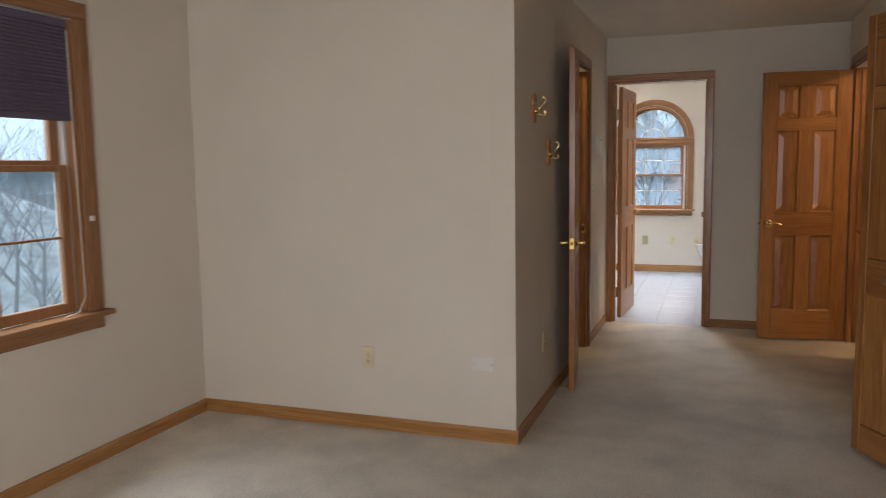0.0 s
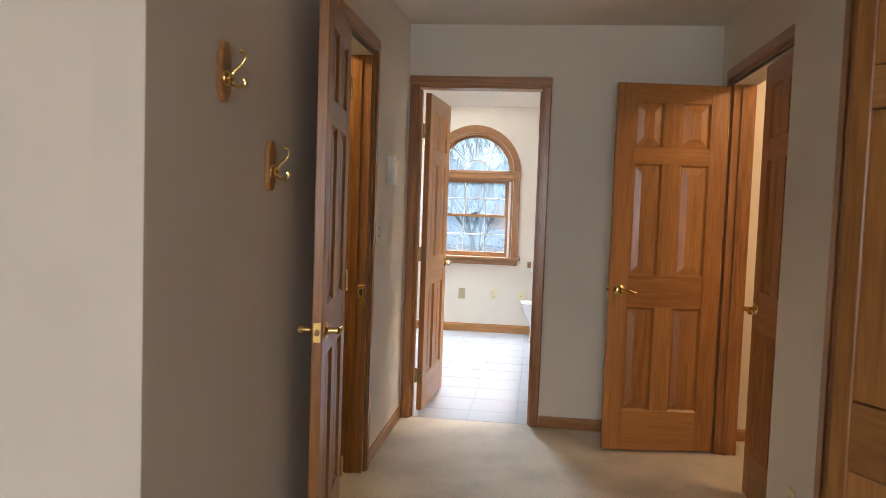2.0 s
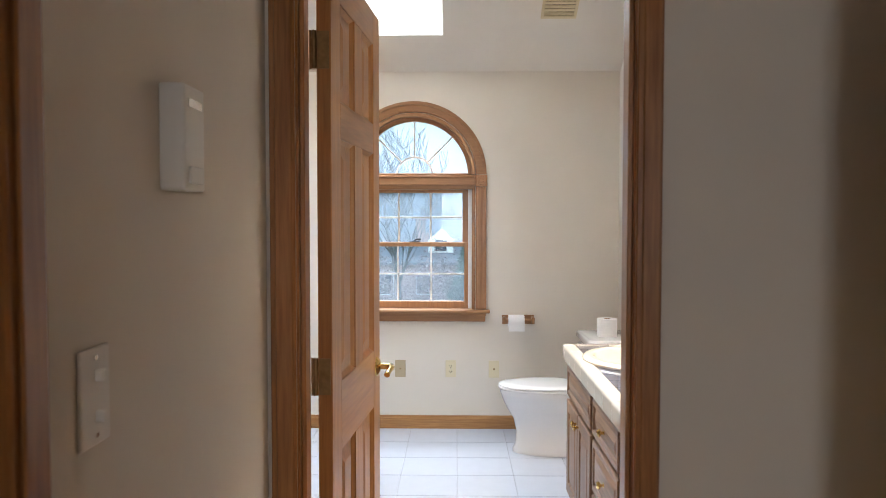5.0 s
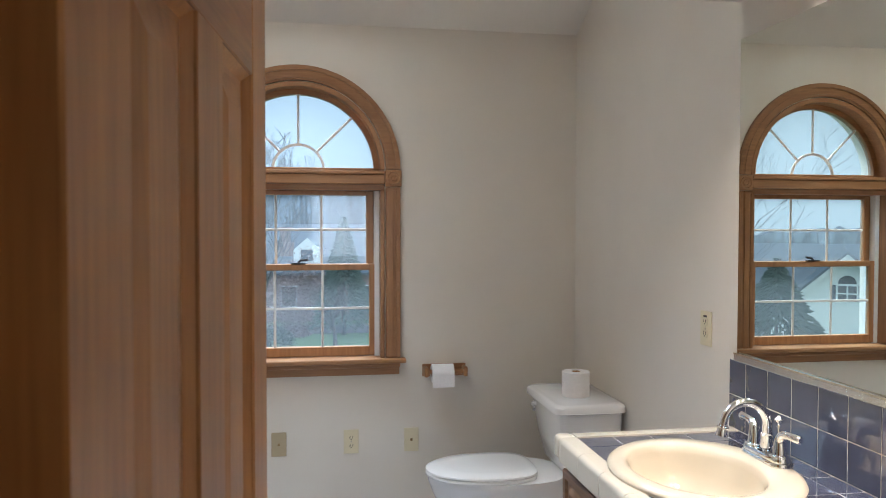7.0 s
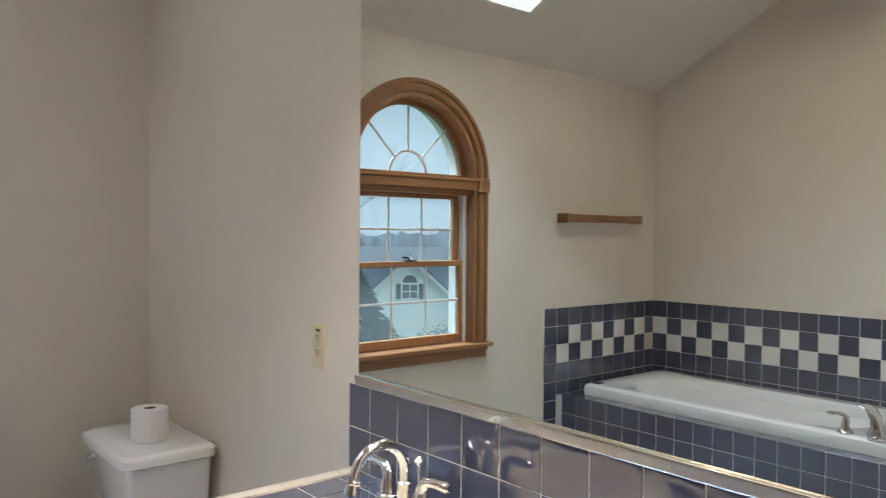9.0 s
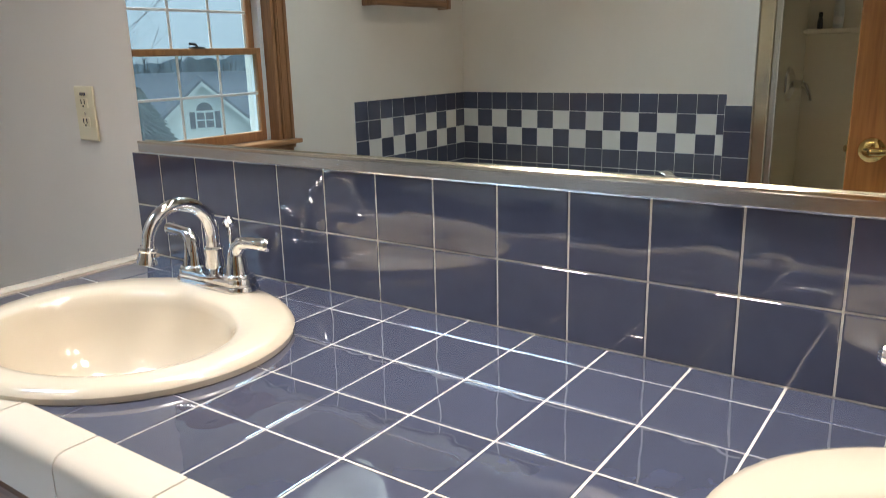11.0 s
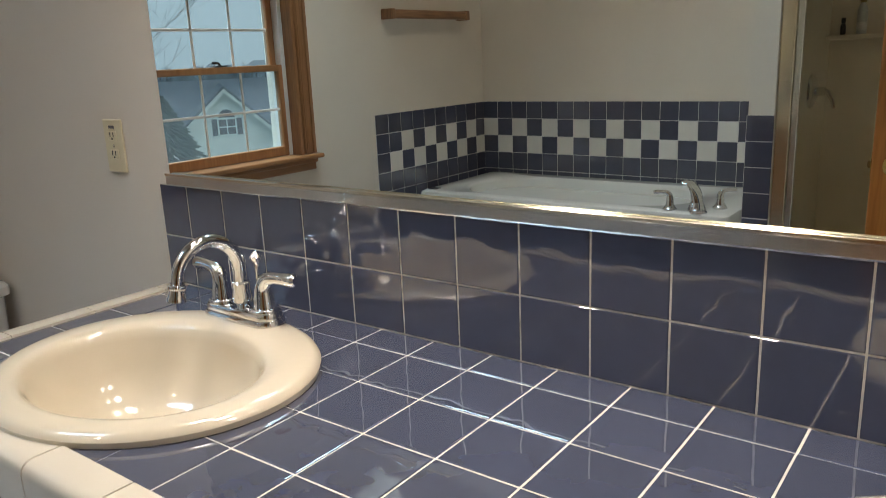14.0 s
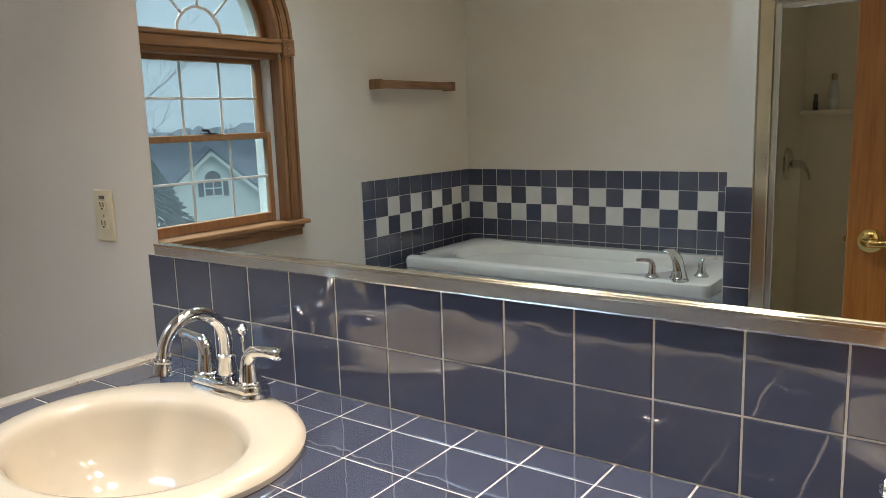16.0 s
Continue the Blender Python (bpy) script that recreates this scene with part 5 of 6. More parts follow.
for x0, x1, y0, y1 in ((0.205, 0.415, 8.245, 8.262), (0.205, 0.415, 8.453, 8.470), (0.205, 0.222, 8.262, 8.453), (0.398, 0.415, 8.262, 8.453)):
    part("frame", on_slope(x0, x1, y0, y1, 0.0005, 0.009), VENT, vent)
part("backing", on_slope(0.222, 0.398, 8.262, 8.453, 0.0005, 0.002), DARK, vent)
for i in range(7):
    y = 8.268 + i * 0.0265
    part("slat", on_slope(0.222, 0.398, y, y + 0.017, 0.003, 0.008), VENT, vent)
for ly in (7.05, 6.52, 6.0):
    dl = thing("recessed_light", "recessed white downlight in the soffit over a washbasin", "ceiling light", (0.60, ly, 2.10), group="recessed lights")
    bm = bmesh.new()
    lathe(bm, [(0.052, 0), (0.066, -0.001), (0.068, -0.005), (0.060, -0.009), (0.052, -0.006), (0.052, 0)], Matrix.Translation((0.60, ly, 2.0995)), 32)
    part("trim_ring", bm, VINYL, dl, smooth=True)

dl = thing("recessed_light", "recessed white downlight in the sloped ceiling", "ceiling light", (-1.46, 7.47, slope(7.47)), group="recessed lights")
bm = bmesh.new()
lathe(bm, [(0.060, 0), (0.078, -0.001), (0.080, -0.006), (0.070, -0.010), (0.060, -0.007), (0.060, 0)], Matrix.Translation((-1.46, 7.47, slope(7.47) - 0.002)) @ Matrix.Rotation(-math.atan(0.5), 4, 'X'), 32)
part("trim_ring", bm, VINYL, dl, smooth=True)

# ---- tub ----
DZ, DX = 0.425, -1.690
deck = thing("tub_deck", "blue-tiled deck round a white bathtub", "tub deck", (-2.18, 7.93, 0), kind="structure")
part("core", boxes(((DX + -0.10, 6.971, 0), (DX - 0.0045, BY1 - 0.0005, DZ - 0.002)), ((BX0 + 0.0005, 6.971, 0), (-2.60, BY1 - 0.0005, DZ - 0.002)), ((-2.60, 6.971, 0), (DX - 0.10, 7.10, DZ - 0.002)), ((-2.60, 8.80, 0), (DX - 0.10, BY1 - 0.0005, DZ - 0.002))), GREYGROUT, deck, "grout bed")
tub = thing("bathtub", "white acrylic drop-in bathtub in a tiled deck", "bathtub", (-2.18, 7.92, 0.1))


def rrect(cx, cy, hx, hy, z, r, n=8):
    row = []
    for sx, sy, a0 in ((1, 1, 0), (-1, 1, 90), (-1, -1, 180), (1, -1, 270)):
        row += [(cx + sx * (hx - r) + r * math.cos(radians(a0 + 90 * t / n)), cy + sy * (hy - r) + r * math.sin(radians(a0 + 90 * t / n)), z) for t in range(n + 1)]
    return row


cx, cy = -2.195, 7.955
part("shell", loft([rrect(cx, cy, 0.405, 0.895, DZ + 0.001, 0.04), rrect(cx, cy, 0.408, 0.898, DZ + 0.040, 0.045), rrect(cx, cy, 0.402, 0.892, DZ + 0.058, 0.045), rrect(cx, cy, 0.388, 0.878, DZ + 0.064, 0.05), rrect(cx, cy + 0.05, 0.312, 0.700, DZ + 0.062, 0.28), rrect(cx, cy + 0.05, 0.298, 0.682, DZ + 0.048, 0.28), rrect(cx, cy + 0.04, 0.270, 0.640, 0.30, 0.25), rrect(cx, cy + 0.01, 0.240, 0.570, 0.14, 0.22), rrect(cx, cy, 0.19, 0.50, 0.12, 0.18)], cap=True), ACRYL, tub, smooth=True)
part("grab_pad", one((-1.90, 8.755, DZ + 0.0642), (-1.84, 8.815, DZ + 0.069), 0.002), STEEL, tub, "small grey headrest fitting")


def tub_handle(x, y, u):
    h = thing("tub_valve", "chrome lever tub valve on the tub rim", "tub valve", (x, y, DZ + 0.064), group="tub valves")
    bm = bmesh.new()
    lathe(bm, [(0, 0), (0.034, 0), (0.034, 0.004), (0.027, 0.010), (0.022, 0.020), (0, 0.021)], Matrix.Translation((x, y, DZ + 0.0645)), 28)
    part("flange", bm, CHROME, h, smooth=True)
    bm = bmesh.new()
    c, u = Vector((x, y, DZ + 0.0645)), Vector((*u, 0)).normalized()
    path = [c + Vector((0, 0, k)) for k in (0.018, 0.040, 0.058)] + [c + u * (0.026 * (1 - math.cos(radians(a)))) + Vector((0, 0, 0.058 + 0.028 * math.sin(radians(a)))) for a in (25, 50, 75)] + [c + u * k + Vector((0, 0, 0.086)) for k in (0.040, 0.058, 0.074, 0.078)]
    tube(bm, path, 0.012, 18, [0.021, 0.018, 0.016, 0.0145, 0.0125, 0.011, 0.0100, 0.0105, 0.0095, 0.005])
    part("handle", bm, CHROME, h, smooth=True)


tub_handle(-1.850, 7.350, (0.45, 0.9))
tub_handle(-1.975, 7.150, (-0.6, -0.8))
sx_, sy_ = -1.895, 7.235
ts = thing("tub_spout", "broad chrome waterfall tub spout on the tub rim", "tub spout", (sx_, sy_, DZ + 0.064))
bm = bmesh.new()
lathe(bm, [(0, 0), (0.044, 0), (0.044, 0.004), (0.038, 0.012), (0.032, 0.034), (0.024, 0.044), (0, 0.046)], Matrix.Translation((sx_, sy_, DZ + 0.0645)), 32)
part("base", bm, CHROME, ts, smooth=True)
fu, fp = Vector((-0.30, 0.95, 0)).normalized(), Vector((0.95, 0.30, 0)).normalized()
rows = []
for k, z, hw, hh in ((0.000, 0.034, 0.031, 0.024), (0.002, 0.060, 0.032, 0.020), (0.008, 0.085, 0.034, 0.016), (0.020, 0.108, 0.037, 0.012), (0.040, 0.126, 0.040, 0.008), (0.066, 0.132, 0.042, 0.005)):
    rows.append([tuple(Vector((sx_, sy_, DZ + 0.0645 + z)) + fu * (k + hh * 1.2 * math.cos(2 * math.pi * i / 20) * (1 if z < 0.11 else 0.3)) + fp * (hw * math.sin(2 * math.pi * i / 20)) - Vector((0, 0, hh * math.cos(2 * math.pi * i / 20) * (0.3 if z < 0.11 else 1)))) for i in range(20)])
part("spout", loft(rows), CHROME, ts, smooth=True)
bm = bmesh.new()
lathe(bm, [(0, 0), (0.042, 0), (0.042, 0.004), (0.030, 0.010), (0, 0.010)], Matrix.Translation((-1.835, 7.208, DZ + 0.0645)), 28)
part("flange", bm, CHROME, ts, smooth=True)

# ---- shower ----
SHX = -1.735
shower = thing("shower_stall", "almond fibreglass shower stall with a corner shelf", "shower", (-2.2, 6.27, 0))
part("pan", boxes(((BX0 + 0.002, 5.703, 0.0), (-1.70, 6.8630, 0.07)), ((-1.78, 5.703, 0.07), (-1.70, 6.8630, 0.13)), bevel=0.008, seg=2), FIBRE, shower)
part("back_panel", one((BX0 + 0.002, 5.703, 0.0705), (BX0 + 0.024, 6.8630, 2.02), 0.004), FIBRE, shower)
part("side_panel", one((BX0 + 0.0245, 6.8430, 0.0705), (-1.79, 6.8630, 2.02), 0.004), FIBRE, shower)
part("side_panel", one((BX0 + 0.0245, 5.703, 0.0705), (-1.79, 5.723, 2.02), 0.004), FIBRE, shower)
part("shelf", one((BX0 + 0.0245, 6.4300, 1.247), (-2.50, 6.8425, 1.270), 0.006, 2), FIBRE, shower, "moulded almond shelf")
sv = thing("shower_valve", "chrome round shower valve with a lever", "shower valve", (-2.25, 6.8430, 1.02))
bm = bmesh.new()
lathe(bm, [(0, 0.030), (0.045, 0.026), (0.072, 0.014), (0.080, 0.003), (0.080, 0), (0, 0)], Matrix.Translation((-2.25, 6.8425, 1.02)) @ Matrix.Rotation(radians(90), 4, 'X'), 36)
part("escutcheon", bm, STEEL, sv, smooth=True)
bm = bmesh.new()
rod(bm, (-2.25, 6.8320, 1.02), (-2.25, 6.7800, 1.02), 0.020, 20)
tube(bm, [(-2.25, 6.7850, 1.02), (-2.245, 6.7650, 1.015), (-2.235, 6.7450, 0.98), (-2.232, 6.7350, 0.945)], 0.009, 12, [0.016, 0.013, 0.010, 0.009])
part("lever", bm, STEEL, sv, smooth=True)
sd = thing("shower_door", "clear glass shower door in a brushed brass-toned frame", "shower door", (SHX, 6.27, 0.13))
for a, b in ((6.808, 6.8645), (5.703, 5.74)):
    part("wall_post", one((SHX - 0.018, a, 0.1305), (SHX + 0.018, b, 1.76), 0.003), GILT, sd)
part("header", one((SHX - 0.020, 5.7405, 1.712), (SHX + 0.020, 6.8075, 1.76), 0.003), STEEL, sd)
part("sill", one((SHX - 0.018, 5.7405, 0.1305), (SHX + 0.018, 6.8075, 0.155), 0.003), STEEL, sd)
for a, b in ((6.780, 6.806), (5.745, 5.775)):
    part("door_stile", one((SHX - 0.010, a, 0.165), (SHX + 0.010, b, 1.705), 0.003), STEEL, sd)
for a, b in ((0.165, 0.19), (1.68, 1.705)):
    part("door_rail", one((SHX - 0.009, 5.7755, a), (SHX + 0.009, 6.7795, b), 0.003), STEEL, sd)
part("glass", one((SHX - 0.003, 5.7755, 0.1905), (SHX + 0.003, 6.7795, 1.6795)), SHOWERGLASS, sd).visible_shadow = False
bm = bmesh.new()
rod(bm, (SHX + 0.010, 6.793, 0.20), (SHX + 0.030, 6.793, 0.20), 0.012, 12)
part("pull", bm, STEEL, sd, smooth=True)


def bottle(x, y, r, h, cap_r, cap_h, body, cap, label):
    b = thing("bottle", label, "bottle", (x, y, 1.2705))
    bm = bmesh.new()
    lathe(bm, [(0, 0), (r * 0.95, 0), (r, 0.006), (r, h * 0.75), (r * 0.8, h * 0.88), (cap_r * 0.8, h), (0, h)], Matrix.Translation((x, y, 1.2705)), 24, 1.0, 0.75)
    part("body", bm, body, b, smooth=True)
    bm = bmesh.new()
    lathe(bm, [(0, 0), (cap_r, 0), (cap_r, cap_h * 0.9), (cap_r * 0.7, cap_h), (0, cap_h)], Matrix.Translation((x, y, 1.2707 + h)), 20)
    part("cap", bm, cap, b, smooth=True)
    return b


b1 = bottle(-2.575, 6.7020, 0.030, 0.145, 0.014, 0.032, BOTTLE, OLDBRASS, "milky shampoo bottle with brown cap on the shower shelf")
part("label_band", lathe(bmesh.new(), [(0.0304, 0.02), (0.0304, 0.055)], Matrix.Translation((-2.575, 6.7020, 1.2705)), 24, 1.0, 0.75), PAPER, b1, "white label")
bottle(-2.575, 6.7820, 0.017, 0.055, 0.010, 0.025, BLACKP, BLACKP, "small black bottle on the shower shelf")

# ---- outside ----
GZ = -5.0
bm = bmesh.new()
n = 40
grid = [[bm.verts.new((-400 + 800 * i / n, -400 + 800 * j / n, GZ + 0.0)) for j in range(n + 1)] for i in range(n + 1)]
for i in range(n):
    for j in range(n):
        bm.faces.new((grid[i][j], grid[i + 1][j], grid[i + 1][j + 1], grid[i][j + 1]))
struct("ground", bm, GRASS, "green lawn reaching to the horizon", "ground")
struct("road", one((-60, 51.5, GZ + 0.004), (60, 55.5, GZ + 0.03)), ROADM, "grey asphalt street behind the lawn", "road")
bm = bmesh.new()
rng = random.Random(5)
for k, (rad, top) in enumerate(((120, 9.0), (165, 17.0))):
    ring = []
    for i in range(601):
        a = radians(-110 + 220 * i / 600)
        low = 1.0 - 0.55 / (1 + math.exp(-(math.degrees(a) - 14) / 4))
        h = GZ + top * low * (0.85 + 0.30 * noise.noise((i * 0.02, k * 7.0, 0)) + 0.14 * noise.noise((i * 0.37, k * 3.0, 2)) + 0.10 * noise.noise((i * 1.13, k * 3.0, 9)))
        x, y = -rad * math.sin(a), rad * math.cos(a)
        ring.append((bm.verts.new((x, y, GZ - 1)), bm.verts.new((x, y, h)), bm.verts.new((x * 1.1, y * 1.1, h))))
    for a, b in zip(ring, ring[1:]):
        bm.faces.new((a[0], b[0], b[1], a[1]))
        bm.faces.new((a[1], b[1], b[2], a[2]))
tagged(struct("backdrop_hills", bm, HILL, "far wooded hills with haze painted into their grey", "hills"))


bm = bmesh.new()
bank = []
for i in range(31):
    y = -60 + 5.0 * i
    bank.append([bm.verts.new((-14 - 8 * j + 3 * noise.noise((i * 0.3, j, 0)), y, GZ - 0.2 + (0, 1.6, 3.8, 6.4, 9.0)[j] + 0.6 * noise.noise((i * 0.5, j * 0.7, 5)))) for j in range(5)])
for a, b in zip(bank, bank[1:]):
    for j in range(4):
        bm.faces.new((a[j], b[j], b[j + 1], a[j + 1]))
bmesh.ops.recalc_face_normals(bm, faces=bm.faces)
bmesh.ops.delete(bm, geom=[f for f in bm.faces if f.calc_center_median().y > 30], context='FACES')
struct("ground_bank", bm, LITTER, "wooded bank strewn with grey leaf litter", "ground")


def bare_tree(name, base_at, height, seed, label, levels=4, r0=None, spread=0.55, twig=0.0038):
    """Leafless tree: tapering trunk, limbs and fine twigs."""
    rg = random.Random(seed)
    t = thing(name, label, "tree", base_at, group="bare trees")
    trunk, crown = bmesh.new(), bmesh.new()
    r0 = r0 or height * 0.018

    def grow(p, d, length, r, lev):
        pts, rad = [p], [r]
        q = p.copy()
        for i in range(4):
            d = (d + Vector((rg.uniform(-.16, .16), rg.uniform(-.16, .16), rg.uniform(-.02, .12)))).normalized()
            q = q + d * length / 4
            pts.append(q.copy())
            rad.append(max(twig, r * (1 - 0.14 * (i + 1))))
        tube(trunk if lev == 0 else crown, pts, r, 7 if lev < 2 else (4 if lev < 3 else 3), rad)
        if lev >= levels:
            return
        for k in range((4 if lev > 1 else 5) if lev else 9):
            i = rg.choice((1, 2, 3, 4)) if lev else rg.choice((2, 3, 3, 4, 4))
            out = Vector((rg.uniform(-1, 1), rg.uniform(-1, 1), 0)).normalized()
            nd = (d * (1 - spread) + out * spread + Vector((0, 0, 0.25))).normalized()
            grow(pts[i], nd, length * rg.uniform(0.50, 0.72), rad[i] * 0.6, lev + 1)
    grow(Vector(base_at), Vector((0, 0, 1)), height * 0.45, r0, 0)
    part("trunk", trunk, BARK, t, smooth=True)
    part("crown", crown, BARK, t, "bare twigs")


bare_tree("bare_tree", (-3.0, 42.0, GZ), 13.5, 3, "tall leafless tree on the lawn", 4, 0.17, 0.5, 0.013)
bare_tree("bare_tree", (-6.3, 21.6, GZ), 11.5, 8, "tall leafless tree close to the house", 4, 0.07)
bare_tree("bare_tree", (0.30, 46.5, GZ), 4.4, 12, "small leafless ornamental tree on the lawn", 4, 0.13, 0.68)
bare_tree("bare_tree", (-15.0, 64.0, GZ), 12, 21, "leafless tree behind the houses", 3)
bare_tree("bare_tree", (9.0, 66.0, GZ), 13, 22, "leafless tree behind the brick house", 3)
bare_tree("bare_tree", (-42.0, 62.0, GZ), 7.5, 23, "leafless tree behind the white house", 3)
bare_tree("bare_tree", (-12.0, 2.2, GZ), 11, 31, "leafless tree outside the bedroom", 4, 0.16)
for i, (tx, ty) in enumerate(((-14, 10), (-17, 14.5), (-20, 16), (-23, 21), (-27, 20), (-19, 11))):
    bare_tree("bare_tree", (tx, ty, GZ + 0.18 * (-tx - 14)), 8.5, 50 + i, "slim leafless tree on the wooded bank", 3, 0.08)
bare_tree("bare_tree", (-16.0, 6.5, GZ), 12, 33, "leafless tree outside the bedroom", 3, 0.16)


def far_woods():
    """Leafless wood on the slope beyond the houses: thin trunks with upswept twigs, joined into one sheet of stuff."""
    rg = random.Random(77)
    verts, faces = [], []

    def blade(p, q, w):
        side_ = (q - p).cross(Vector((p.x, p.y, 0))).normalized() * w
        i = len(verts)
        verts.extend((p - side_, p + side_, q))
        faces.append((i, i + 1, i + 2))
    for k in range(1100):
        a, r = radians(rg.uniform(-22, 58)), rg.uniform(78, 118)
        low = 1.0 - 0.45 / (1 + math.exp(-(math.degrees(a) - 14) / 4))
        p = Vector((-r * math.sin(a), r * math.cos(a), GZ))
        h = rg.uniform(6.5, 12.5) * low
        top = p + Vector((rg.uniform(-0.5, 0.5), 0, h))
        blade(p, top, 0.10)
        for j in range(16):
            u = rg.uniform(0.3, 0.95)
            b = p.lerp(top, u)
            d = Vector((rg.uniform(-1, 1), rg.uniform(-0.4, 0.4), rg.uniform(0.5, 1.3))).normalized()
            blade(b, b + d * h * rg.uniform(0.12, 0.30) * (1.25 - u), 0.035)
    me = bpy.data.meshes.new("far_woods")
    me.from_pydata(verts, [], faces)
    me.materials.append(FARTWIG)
    tagged(new("far_woods", me), "leafless wood behind the houses, haze painted in as grey-blue", "woods", "", "stuff")


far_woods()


def conifer(base_at, h, r, seed, label):
    rg = random.Random(seed)
    t = thing("spruce", label, "tree", base_at)
    bm = bmesh.new()
    rod(bm, base_at, (base_at[0], base_at[1], base_at[2] + h * 0.9), 0.12, 8, 0.02)
    part("trunk", bm, BARK, t)
    verts, faces = [], []
    for k in range(4200):
        u = rg.random() ** 0.75
        z = h * (0.06 + 0.94 * u)
        rad = r * (1 - u) * rg.uniform(0.55, 1.12) + 0.04
        a = rg.uniform(0, 2 * math.pi)
        c = Vector((base_at[0] + rad * math.cos(a), base_at[1] + rad * math.sin(a), base_at[2] + z))
        out = Vector((math.cos(a), math.sin(a), -0.35)).normalized()
        sd_ = Vector((-math.sin(a), math.cos(a), rg.uniform(-.3, .3)))
        L, W = rg.uniform(0.14, 0.42), rg.uniform(0.02, 0.06)
        i = len(verts)
        verts += [c - out * L * 0.6 + sd_ * W, c - out * L * 0.6 - sd_ * W, c + out * L * 0.6, c - out * L * 0.2 + Vector((0, 0, -0.12))]
        faces += [(i, i + 1, i + 2), (i, i + 2, i + 3), (i + 1, i + 3, i + 2)]
    me = bpy.data.meshes.new("crown")
    inv = ROOT[t.name].inverted()
    me.from_pydata([inv @ v for v in verts], [], faces)
    me.materials.append(NEEDLE)
    ob = new("crown", me)
    ob.parent = t


conifer((-15.6, 32.4, GZ), 5.2, 2.7, 4, "dark green spruce before the white house")
conifer((0.9, 51.0, GZ), 7.0, 1.9, 6, "dark green spruce on the lawn")


def shrub(base_at, r, h, seed, label, material):
    rg = random.Random(seed)
    verts, faces = [], []
    for k in range(1300):
        d = Vector((rg.gauss(0, 1), rg.gauss(0, 1), abs(rg.gauss(0, 1)))).normalized() * rg.uniform(0.5, 1.05)
        c = Vector((base_at[0] + d.x * r, base_at[1] + d.y * r, base_at[2] + 0.05 + d.z * h))
        a, b = Vector((rg.uniform(-1, 1), rg.uniform(-1, 1), rg.uniform(-1, 1))) * 0.13, Vector((rg.uniform(-1, 1), rg.uniform(-1, 1), rg.uniform(-1, 1))) * 0.13
        i = len(verts)
        verts += [c, c + a, c + b]
        faces.append((i, i + 1, i + 2))
    me = bpy.data.meshes.new("shrub")
    me.from_pydata(verts, [], faces)
    me.materials.append(material)
    tagged(new("shrub", me), label, "shrub", "garden shrubs")


for i, (x, y, r, h) in enumerate(((-5.2, 47.5, 1.7, 1.2), (-3.0, 47.3, 1.2, 1.0), (-2.0, 50.3, 0.9, 0.8), (-22.5, 35, 1.6, 1.7), (-25.5, 36, 1.4, 1.5), (6.5, 47.5, 1.5, 1.2))):
    shrub((x, y, GZ), r, h, 40 + i, "round garden shrub before a house", NEEDLE if i % 2 else REDTWIG)
for i in range(9):
    shrub((-7.4 + 0.95 * i, (46.0 if i < 4 else 53.5) + 0.7 * (i * 7 % 4), GZ), 1.5 + 0.3 * (i % 3), 3.6 + 0.6 * (i * 5 % 4), 60 + i, "reddish leafless shrub before the brick house", REDTWIG)


